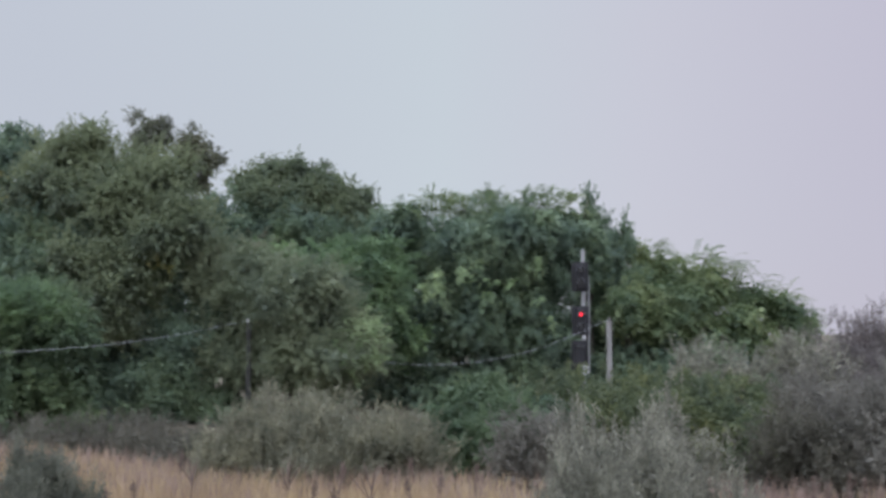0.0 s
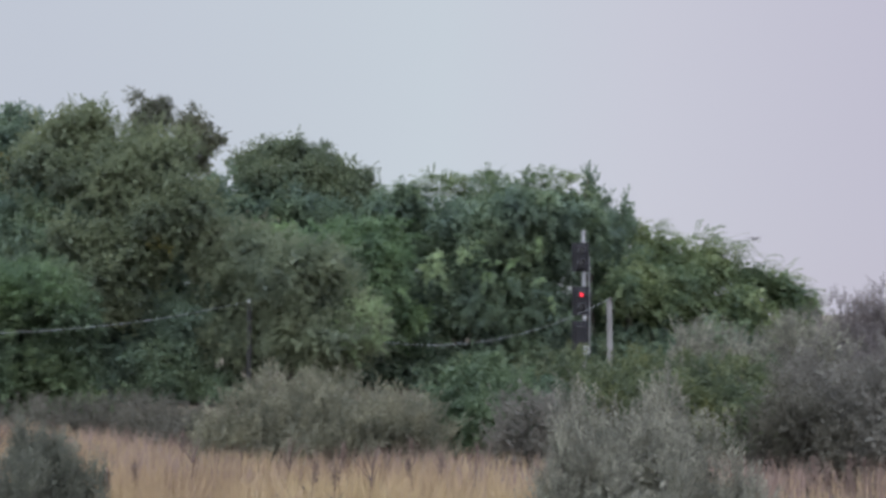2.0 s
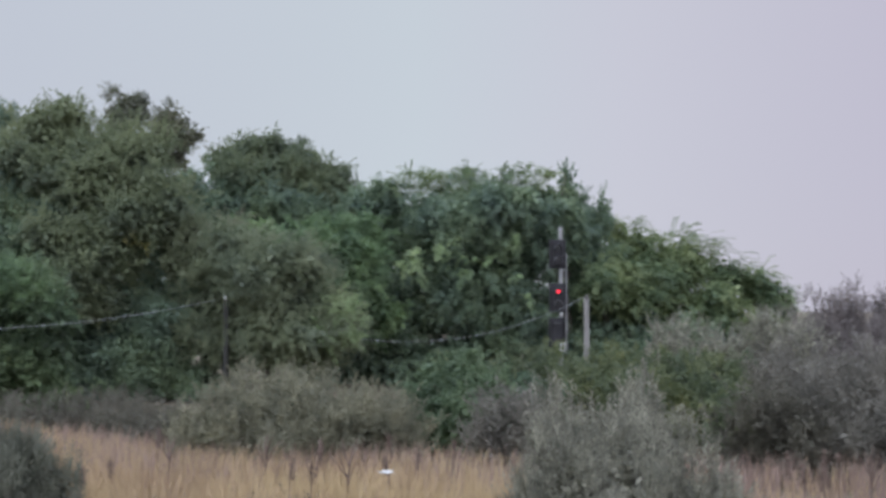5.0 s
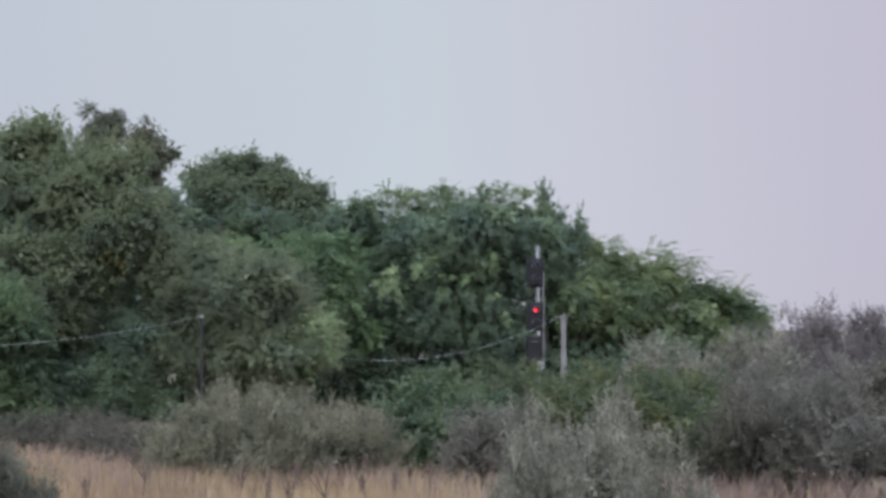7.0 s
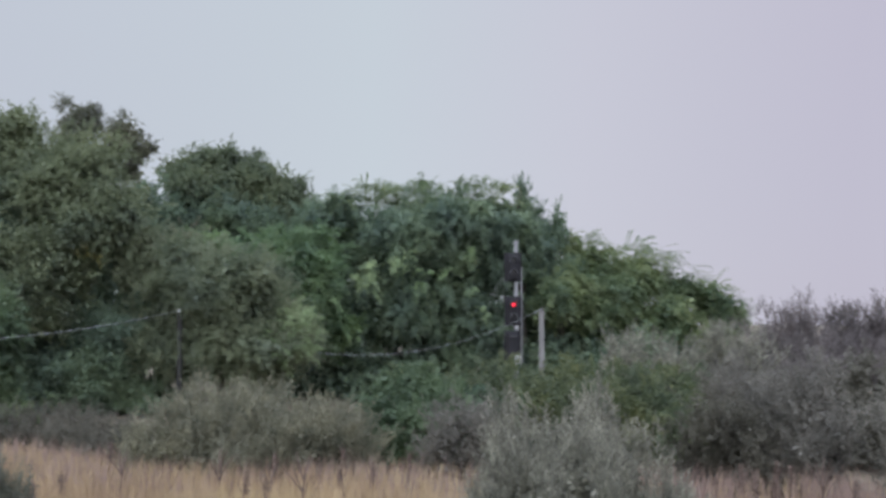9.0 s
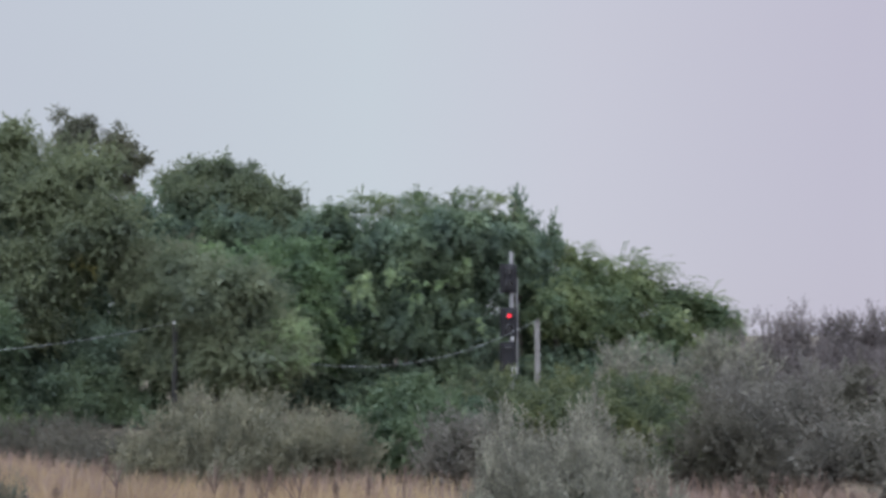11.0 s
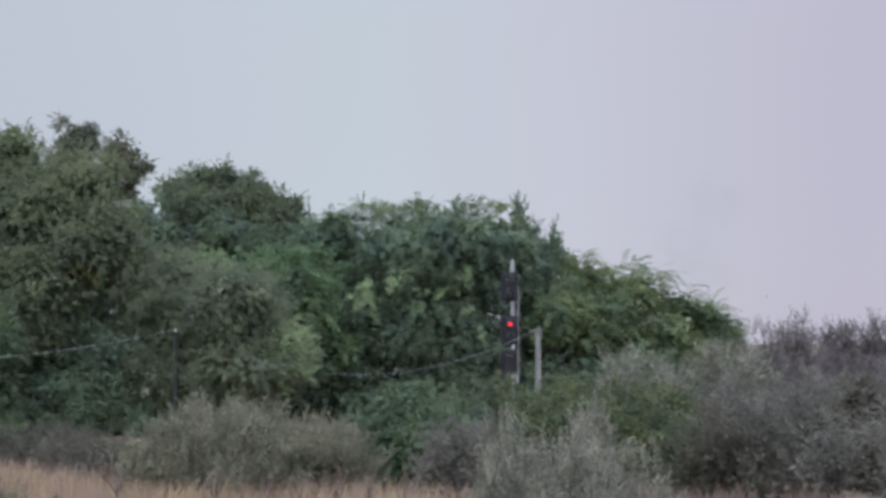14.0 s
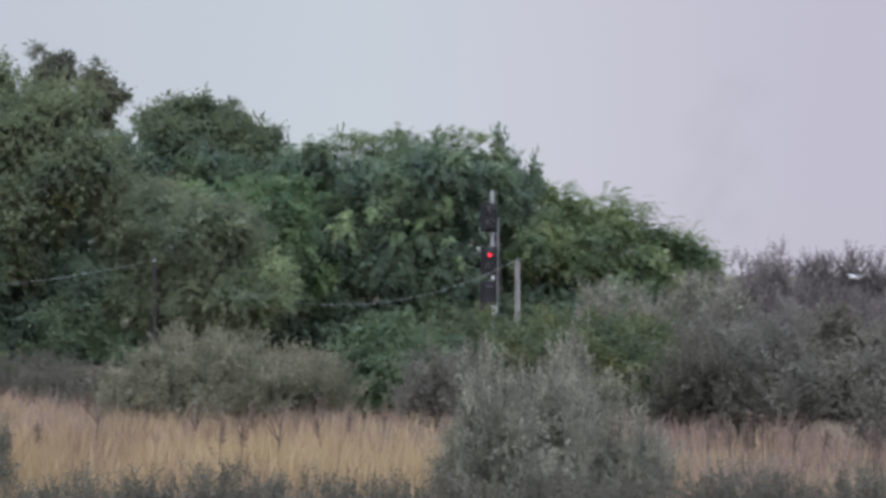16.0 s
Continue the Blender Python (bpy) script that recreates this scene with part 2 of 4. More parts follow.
def unit(a):
    return a / np.maximum(np.linalg.norm(a, axis=-1, keepdims=True), 1e-9)


def tube(bm, points, radii, sides=7):
    rings = []
    for i, p in enumerate(points):
        p = Vector(p)
        a = Vector(points[max(i - 1, 0)])
        b = Vector(points[min(i + 1, len(points) - 1)])
        q = (b - a).to_track_quat("Z", "Y")
        rings.append([bm.verts.new(p + q @ Vector((math.cos(k * math.tau / sides), math.sin(k * math.tau / sides), 0)) * radii[i]) for k in range(sides)])
    for r, s in zip(rings, rings[1:]):
        for k in range(sides):
            bm.faces.new((r[k], r[(k + 1) % sides], s[(k + 1) % sides], s[k]))
    bm.faces.new(rings[0][::-1])
    bm.faces.new(rings[-1])
    return bm


def box(bm, c, s, bevel=0.0):
    r = bmesh.ops.create_cube(bm, size=1, matrix=Matrix.LocRotScale(c, None, s))
    if bevel:
        es = {e for v in r["verts"] for e in v.link_edges}
        bmesh.ops.bevel(bm, geom=list(es), offset=bevel, segments=2, affect="EDGES", profile=0.5)
    return bm


def sprays(rng, base, way, length, droop, count, leaf, width, spread, twist=0.5):
    """Leafy twigs: on each of the twigs leaves stand by pairs along a bending stalk. All arrays run over the twigs."""
    n = len(base)
    k = (np.arange(count) + 0.5) / count
    side_axis = unit(np.cross(way, np.array([0, 0, 1.0])) + rng.normal(0, 0.15, (n, 3)))
    length = length[:, None]
    bend = np.zeros((n, count, 3))
    bend[:, :, 2] = -droop[:, None] * length * k[None, :] ** 2
    pos = base[:, None, :] + way[:, None, :] * (length * k[None, :])[:, :, None] + bend
    tang = way[:, None, :] + np.stack([np.zeros((n, count)), np.zeros((n, count)), -2 * droop[:, None] * k[None, :]], -1)
    tang = unit(np.broadcast_to(tang, (n, count, 3)))
    sign = np.where(np.arange(count) % 2 == 0, 1.0, -1.0)[None, :, None]
    out = unit(tang * (1 - spread) + side_axis[:, None, :] * sign * spread + rng.normal(0, twist * 0.5, (n, count, 3)))
    up = unit(np.cross(out, tang) * sign + rng.normal(0, twist, (n, count, 3)))
    wid = unit(np.cross(out, up))
    ll = leaf * rng.uniform(0.7, 1.25, (n, count, 1))
    ww = width * rng.uniform(0.7, 1.25, (n, count, 1)) * 0.5
    sag = np.zeros((n, count, 3))
    sag[:, :, 2] = -0.18 * ll[:, :, 0]
    p0, p2 = pos, pos + out * ll + sag
    m = pos + out * ll * 0.48
    return np.stack([p0, m + wid * ww, p2, m - wid * ww], 2).reshape(-1, 4, 3)


# habit: leaf length and width, leaves on a twig, twig length, droop, spread of leaves, how far twigs point up, twigs per square metre,
# twigs in a tuft and how far apart they spring, how far they stray
HABIT = {
    "broad": dict(leaf=0.105, width=0.078, count=9, twig=0.42, droop=0.25, spread=0.75, rise=0.35, dens=18, twist=0.7, tuft=6, loose=0.14, stray=0.7),
    "fine": dict(leaf=0.088, width=0.052, count=10, twig=0.33, droop=0.1, spread=0.6, rise=0.6, dens=22, twist=0.6, tuft=7, loose=0.15, stray=0.6),
    "frond": dict(leaf=0.14, width=0.05, count=16, twig=0.78, droop=0.7, spread=0.85, rise=0.75, dens=10, twist=0.16, tuft=6, loose=0.07, stray=0.75),
    "willow": dict(leaf=0.12, width=0.028, count=12, twig=0.5, droop=0.3, spread=0.5, rise=0.6, dens=24, twist=0.5, tuft=7, loose=0.14, stray=0.5),
    "silver": dict(leaf=0.085, width=0.018, count=15, twig=0.36, droop=-0.1, spread=0.34, rise=1.5, dens=84, twist=0.25, tuft=13, loose=0.06, stray=0.26),
    "scrub": dict(leaf=0.10, width=0.028, count=13, twig=0.42, droop=-0.05, spread=0.45, rise=0.95, dens=42, twist=0.35, tuft=7, loose=0.09, stray=0.5),
    "spire": dict(leaf=0.10, width=0.045, count=10, twig=0.30, droop=0.0, spread=0.4, rise=1.3, dens=42, twist=0.4, tuft=3, loose=0.06),
    "arch": dict(leaf=0.16, width=0.045, count=26, twig=1.25, droop=0.6, spread=0.9, rise=0.3, dens=4.2, twist=0.14, tuft=3, loose=0.1, stray=0.5),
    "hedge": dict(leaf=0.10, width=0.05, count=11, twig=0.40, droop=0.15, spread=0.7, rise=0.25, dens=32, twist=0.4, tuft=7, loose=0.12, stray=0.6),
}


def foliage(rng, lobes, habit, dens=1.0, size=1.0, floor=0.02, lump=0.32, core=True, sub=6, swept=0.0):
    """Leaf corners (n, 4, 3) for a crown of rounded lobes; each lobe (x, y, z, rx, ry, rz) is lumpy, with twigs standing out of it."""
    h = HABIT[habit]
    got = []
    rough = []
    for x, y, z, rx, ry, rz in lobes:
        if min(rx, rz) < 0.45:
            rough.append((x, y, z, rx, ry, rz))
            continue
        rough.append((x, y, z, rx * 0.88, ry * 0.88, rz * 0.88))
        for k in range(sub):
            d = unit(rng.normal(0, 1, 3) + np.array([0, -0.25, 0.35]))
            f = rng.uniform(0.24, 0.55)
            e = 1.08 - f * rng.uniform(0.7, 1.0)
            rough.append((x + d[0] * rx * e, y + d[1] * ry * e, z + d[2] * rz * e, rx * f * rng.uniform(0.85, 1.3), ry * f, rz * f * rng.uniform(0.8, 1.1)))
    lobes = rough
    L = np.array(lobes, dtype=float)
    for x, y, z, rx, ry, rz in lobes:
        r = np.array([rx, ry, rz])
        area = 4 * math.pi * ((rx * ry) ** 1.6 / 3 + (rx * rz) ** 1.6 / 3 + (ry * rz) ** 1.6 / 3) ** (1 / 1.6)
        tuft = h["tuft"]
        n = max(2, int(area * h["dens"] * dens / size ** 1.6 / tuft))
        d = unit(rng.normal(0, 1, (n, 3)))
        lumps = unit(rng.normal(0, 1, (max(8, int(area * 1.1)), 3)))
        near = np.max(d @ lumps.T, axis=1)
        step = 1.0 / math.sqrt(len(lumps))
        bulge = np.clip(1 - (np.arccos(np.clip(near, -1, 1)) / (step * 2.3)) ** 2, -0.6, 1)
        inner = rng.random(n) ** 2.2 * 0.45
        rad = 1 + lump * (bulge - 0.55) - inner
        p = np.array([x, y, z]) + d * r * rad[:, None]
        inside = np.zeros(n, bool)
        for q in L:
            if q[0] == x and q[2] == z:
                continue
            inside |= (((p - q[:3]) / q[3:]) ** 2).sum(1) < 0.42
        keep = (p[:, 2] > floor) & ~inside & ((d[:, 1] < 0.35) | (rng.random(n) < 0.22))
        p, dk = np.repeat(p[keep], tuft, 0), np.repeat(d[keep], tuft, 0)
        p = p + rng.normal(0, h["loose"] * size, p.shape)
        way = unit(dk / r * min(r) * (1 - h["rise"] * 0.5) + np.array([swept, 0, h["rise"]]) + rng.normal(0, h.get("stray", 0.35), (len(p), 3)))
        got.append(sprays(rng, p, way, h["twig"] * size * rng.uniform(0.6, 1.3, len(p)), h["droop"] * rng.uniform(0.5, 1.5, len(p)),
                          h["count"], h["leaf"] * size, h["width"] * size, h["spread"], h["twist"]))
        if core:
            cl = min(0.32, h["leaf"] * size * (1.5 if habit in ("silver", "scrub") else 2.6))
            m = int(area * 2.4 / cl ** 2 * (1 if min(rx, rz) > 0.6 else 0.5))
            d = unit(rng.normal(0, 1, (m, 3)))
            p = np.array([x, y, z]) + d * r * rng.uniform(0.35, 0.68, m)[:, None]
            p = p[p[:, 2] > floor]
            w = unit(rng.normal(0, 1, (len(p), 3)) + np.array([0, 0, -0.3]))
            got.append(sprays(rng, p, w, np.full(len(p), cl), np.full(len(p), 0.3), 2, cl, cl * (0.4 if habit in ("silver", "scrub") else 0.62), 0.6, 0.8))
    v = np.concatenate(got)
    return v[v[:, :, 2].min(1) > 0.0]


def tree(name, label, category, spec, seed, place, group=""):
    """A tree or shrub: trunk and limbs up into the lobes, one crown mesh per kind of leaf. spec: list of (part name, label, material, habit, options, lobes)."""
    rng = np.random.default_rng(seed)
    px, py = place
    t = thing(name, (px, py, 0), label, category, group)
    lobes = [lb for s in spec for lb in s[5]]
    top = max(lb[2] for lb in lobes)
    thick = max(0.05, top * 0.028)
    fork = max(0.25, min(lb[2] - lb[5] for lb in lobes) + 0.2) if top > 3 else 0.15
    bm = bmesh.new()
    lean = rng.normal(0, 0.12, 2)
    tube(bm, [(0, 0, -0.15), (lean[0] * 0.3, lean[1] * 0.3, fork * 0.5), (lean[0], lean[1], fork), (lean[0] * 1.4, lean[1] * 1.4, top * 0.75)],
         [thick * 1.35, thick * 1.05, thick * 0.9, thick * 0.3], 9)
    part("trunk", bm, BARK, t)
    for lb in sorted(lobes, key=lambda q: -q[3] * q[5])[:7]:
        x, y, z = lb[0] - px, lb[1] - py, lb[2]
        bm = bmesh.new()
        s = (lean[0], lean[1], fork * 0.9)
        q = [tuple(s[i] + (e - s[i]) * f + (0.18 * rng.normal() if 0 < f < 1 else 0) for i, e in enumerate((x, y, z + lb[5] * 0.5))) for f in (0, 0.35, 0.7, 1)]
        tube(bm, q, [thick * 0.55, thick * 0.4, thick * 0.25, thick * 0.08], 6)
        part("limb", bm, BARK, t)
    for pname, plabel, mat, habit, opts, lbs in spec:
        v = foliage(rng, lbs, habit, **opts) - np.array([px, py, 0])
        crown = part(pname, quads(pname, v), mat, t, plabel)
        if pname in ("hanging_frond", "arching_frond", "sprig", "yellowing_leaves"):
            tagged(crown, kind="stuff")
    return t


def ball(c, rx, rz, ry=None):
    return (c[0], c[1], c[2], rx, rx if ry is None else ry, rz)


def hump(c_top, rx, z_low=0.0, ry=None, twig=0.24):
    """A lobe whose twigs end at c_top and whose middle lies low, for bushes that reach the ground."""
    top = max(0.3, c_top[2] - twig)
    z = z_low + (top - z_low) * 0.42
    return (c_top[0], c_top[1], z, max(rx - twig * 0.4, rx * 0.7), rx if ry is None else ry, top - z)


# ---- ground ----
def build_ground():
    xs = np.concatenate([[-2500, -900, -300, -120], np.linspace(-60, 60, 81), [120, 300, 900, 2500]])
    ys = np.concatenate([[-2500, -600, -150, -50], np.linspace(-20, 70, 61), [120, 300, 900, 2500]])
    bm = bmesh.new()
    grid = [[bm.verts.new((x, y, -0.02 + (0.10 * noise.noise(Vector((x * 0.16, y * 0.16, 3.3))) - 0.05 if abs(x) < 61 and -21 < y < 71 else -0.05))) for x in xs] for y in ys]
    for a, b in zip(grid, grid[1:]):
        for i in range(len(xs) - 1):
            bm.faces.new((a[i], a[i + 1], b[i + 1], b[i]))
    # the low bank on which the camera stands
    for v in bm.verts:
        d = math.hypot(v.co.x * 0.25, v.co.y + 3)
        v.co.z += 1.5 * max(0.0, 1 - d / 9) ** 1.3
    g = part("ground", bm, SOIL)
    tagged(g, "dry sandy soil of a rough coastal field", "ground", kind="structure")
    for f in g.data.polygons:
        f.use_smooth = True


build_ground()


def grass(name, label, mat, n, x0, x1, y0, y1, tall, wide, seed, edge, lean=0.16, curve=0.3):
    """Standing dry grass: tapered two-piece blades in tufts; edge(x, y) gives the share of blades that grow there."""
    rng = np.random.default_rng(seed)
    c = np.stack([rng.uniform(x0, x1, n // 7), rng.uniform(y0, y1, n // 7)], 1)
    c = np.repeat(c, 7, 0)
    c = c + rng.normal(0, 0.07, c.shape)
    keep = np.array([rng.random() < edge(a, b) for a, b in c])
    c = c[keep]
    m = len(c)
    h = tall * rng.uniform(0.55, 1.15, m)
    ang = rng.uniform(0, math.tau, m)
    w = wide * rng.uniform(0.6, 1.3, m) * 0.5
    base = np.stack([c[:, 0], c[:, 1], np.full(m, -0.04)], 1)
    off = rng.normal(0, lean, (m, 2)) + np.array([0.03, 0])
    midp = base + np.stack([off[:, 0] * h * 0.4, off[:, 1] * h * 0.4, h * 0.6], 1)
    tip = base + np.stack([off[:, 0] * h * (1 + curve), off[:, 1] * h * (1 + curve), h], 1)
    s = np.stack([np.cos(ang) * w, np.sin(ang) * w, np.zeros(m)], 1)
    v = np.concatenate([np.stack([base - s, base + s, midp + s * 0.8, midp - s * 0.8], 1), np.stack([midp - s * 0.8, midp + s * 0.8, tip + s * 0.15, tip - s * 0.15], 1)])
    g = part(name, quads(name, v), mat)
    return tagged(g, label, "grass", kind="stuff")


def patchy(x, y, sc=0.25, cut=0.0):
    return min(1.0, max(0.0, 0.75 + 1.2 * noise.noise(Vector((x * sc, y * sc, 7.7))) - cut))


grass("straw_grass", "tall dry straw-coloured grass covering the field", STRAW, 115000, -17, 9, 14.0, 30, 0.52, 0.012, 11,
      lambda x, y: patchy(x, y) * (0.7 if y > 20.4 + max(0, -x - 3.5) * 0.7 else 1.0) * (1.0 if y < 23.6 - max(0, x) * 0.35 + max(0, -x - 3.5) * 1.0 else 0.0) * (0.2 if x > 4.6 else 1.0))
grass("russet_grass", "reddish-brown dry grass and seed stems", RUSSET, 60000, -16, 14, 14.0, 29, 0.58, 0.012, 12,
      lambda x, y: (0.0 if y > 24.4 - max(0, x) * 0.35 + max(0, -x - 3.5) * 1.0 else 1.0 if x > 4.2 + 0.5 * math.sin(y * 2) else (0.85 if y > 20.4 + max(0, -x - 3.5) * 0.7 + 0.8 * noise.noise(Vector((x * 0.5, y * 0.5, 1.1))) else 0.1)) * patchy(x, y, 0.5))


# ---- dead stalks in the field ----
def stalk(x, y, h, seed):
    rng = np.random.default_rng(seed)
    t = thing("dead_stalk", (x, y, 0), "dry rust-brown dock stalk standing in the grass", "dead plant", "dead stalks in the field")
    bm = bmesh.new()
    lx, ly = rng.normal(0, 0.06, 2)
    tube(bm, [(0, 0, -0.05), (lx * 0.4, ly * 0.4, h * 0.5), (lx, ly, h)], [0.014, 0.011, 0.006], 5)
    part("stem", bm, STALK, t)
    for k in range(3):
        f = rng.uniform(0.45, 0.8)
        a = rng.uniform(0, math.tau)
        bm = bmesh.new()
        tube(bm, [(lx * f, ly * f, h * f), (lx * f + 0.07 * math.cos(a), ly * f + 0.07 * math.sin(a), h * f + 0.13), (lx * f + 0.1 * math.cos(a), ly * f + 0.1 * math.sin(a), h * f + 0.27)], [0.007, 0.006, 0.003], 4)
        part("branch", bm, STALK, t)
    n = 70
    p = np.stack([np.full(n, lx), np.full(n, ly), h * rng.uniform(0.55, 1.02, n)], 1) * np.array([1, 1, 1]) + rng.normal(0, 0.018, (n, 3))
    w = unit(rng.normal(0, 1, (n, 3)))
    part("seed_head", quads("seed_head", sprays(rng, p, w, np.full(n, 0.03), np.full(n, 0.2), 2, 0.035, 0.02, 0.6)), SEED, t)["kind"] = "stuff"


srng = np.random.default_rng(5)
for i in range(26):
    sx, sy = (srng.uniform(-10, 1.8), srng.uniform(19, 23.5)) if i < 14 else (srng.uniform(4.6, 9.5), srng.uniform(16.5, 20.5))
    stalk(round(sx, 2), round(sy, 2), srng.uniform(0.6, 0.85), 100 + i)

def bare_sapling(x, y, h, seed):
    rng = np.random.default_rng(seed)
    t = thing("bare_sapling", (x, y, 0), "bare dark twiggy sapling standing in the dry grass", "dead plant", "bare saplings")
    bm = bmesh.new()
    tube(bm, [(0, 0, -0.05), (0.02, 0, h * 0.35), (0.05, 0.02, h * 0.6)], [0.02, 0.017, 0.012], 6)
    part("stem", bm, STALK, t)
    for k in range(7):
        a, f = rng.uniform(0, math.tau), rng.uniform(0.25, 0.6)
        r = rng.uniform(0.15, 0.4)
        bm = bmesh.new()
        tube(bm, [(0.03, 0, h * f), (r * 0.5 * math.cos(a), r * 0.3 * math.sin(a), h * (f + 0.25)), (r * math.cos(a), r * 0.6 * math.sin(a), h * (f + 0.42))], [0.011, 0.008, 0.004], 5)
        part("twig", bm, STALK, t)


for i, (x, y, h) in enumerate([(-1.15, 19.6, 1.0), (-2.6, 21.0, 0.95), (-4.3, 21.5, 0.9), (6.6, 18.4, 1.0), (8.0, 18.0, 1.05), (-8.4, 23.5, 1.1)]):
    bare_sapling(x, y, h, 400 + i)

# ---- trees ----
tree("broadleaf_tree", "tall olive-green broadleaf tree with an uneven ragged top", "tree", [
    ("crown", "", LEAF_OLIVE, "fine", {"size": 1.08}, [
        ball((-11.17, 44.00, 8.08), 2.68, 2.09), ball((-13.11, 43.50, 7.53), 2.09, 2.29), ball((-9.43, 43.00, 6.69), 1.89, 2.19),
        ball((-12.40, 44.00, 9.70), 0.89, 0.95), ball((-10.90, 42.50, 5.11), 2.60, 2.38)]),
    # shade low in the crown is put in by switching to the bluish dark leaf
    ("lower_crown", "lower foliage in a dark bluish leaf colour standing in for shade", LEAF_DARK, "fine", {"size": 1.08}, [
        ball((-14.00, 43.60, 5.60), 2.20, 2.10), ball((-12.60, 43.20, 4.30), 1.90, 1.70)]),
    ("upper_crown", "bronze-tinged sparse top twigs", LEAF_BRONZE, "broad", {"size": 0.75, "lump": 0.5, "dens": 0.9}, [
        ball((-10.70, 45.00, 9.95), 0.99, 0.83), ball((-9.19, 45.00, 9.54), 0.83, 0.70), ball((-8.55, 45.00, 9.20), 0.55, 0.42), ball((-8.10, 45.00, 9.36), 0.34, 0.20), ball((-8.75, 45.00, 8.60), 0.45, 0.55)]),
    ("sprig", "thin leafy sprigs above the crown", LEAF_BRONZE, "broad", {"size": 0.6, "dens": 5.0, "core": False}, [
        ball((-11.20, 45.00, 10.86), 0.24, 0.18), ball((-8.03, 45.00, 9.50), 0.16, 0.12), ball((-8.98, 45.00, 10.32), 0.10, 0.20), ball((-9.49, 45.00, 10.16), 0.10, 0.12), ball((-10.13, 45.00, 10.61), 0.28, 0.16), ball((-9.00, 45.00, 9.95), 0.06, 0.28)]),
    ("yellowing_leaves", "patches of yellowing leaves", LEAF_YELLOW, "fine", {"size": 0.7, "dens": 0.5, "core": False}, [
        ball((-9.17, 41.20, 5.23), 0.32, 0.24), ball((-14.77, 42.00, 8.05), 0.28, 0.44)]),
], 21, (-11.13, 44.2))
tree("broadleaf_tree", "dark broadleaf tree with sparse top twigs", "tree", [
    ("crown", "", LEAF_DARK, "broad", {"lump": 0.35}, [
        ball((-17.96, 52.00, 10.56), 1.13, 0.94), ball((-19.46, 52.00, 9.13), 2.58, 2.11), ball((-17.10, 52.00, 11.15), 0.38, 0.33), ball((-17.54, 52.00, 7.47), 2.58, 2.58),
        ball((-18.10, 52.00, 11.51), 0.47, 0.38)]),
], 22, (-18.32, 52.5))
tree("round_topped_tree", "dark olive-green round-topped tree behind the others", "tree", [
    ("crown", "", LEAF_DEEP, "broad", {"lump": 0.3, "size": 0.9}, [
        ball((-6.71, 56.00, 8.83), 3.00, 1.45), ball((-3.66, 56.00, 8.60), 0.80, 0.90), ball((-8.66, 55.40, 9.55), 1.01, 0.76), ball((-5.12, 55.20, 9.65), 1.10, 0.76), ball((-3.20, 55.60, 7.60), 1.10, 1.10), ball((-4.40, 54.80, 8.20), 1.30, 1.10),
        ball((-7.71, 55.40, 10.16), 0.76, 0.56), ball((-6.50, 55.20, 10.19), 0.96, 0.61), ball((-4.00, 55.40, 9.15), 0.66, 0.66)]),
    # bluer leaf than the olive top, imitating the shaded base of the dome
    ("lower_crown", "lower foliage in bluer green leaves standing in for shade", LEAF_DARK, "broad", {"lump": 0.25, "size": 0.95}, [
        ball((-6.75, 56.00, 6.40), 3.90, 2.10), ball((-6.90, 54.80, 7.60), 2.90, 1.40), ball((-4.40, 55.40, 7.00), 1.50, 1.10), ball((-8.90, 55.40, 7.40), 1.50, 1.20)]),
], 23, (-6.68, 56.4))
tree("ash_tree", "fresh green ash tree with feathery compound leaves", "tree", [
    ("crown", "", LEAF_GREEN, "frond", {}, [
        ball((-4.08, 49.00, 5.75), 2.00, 1.10), ball((-2.35, 49.50, 5.70), 1.50, 1.20), ball((-6.10, 49.00, 5.95), 1.45, 0.90), ball((-3.56, 48.00, 4.51), 2.43, 1.88), ball((-2.55, 47.40, 4.28), 1.28, 1.22), ball((-1.83, 48.40, 2.78), 1.33, 1.33)]),
], 24, (-3.85, 49.3))
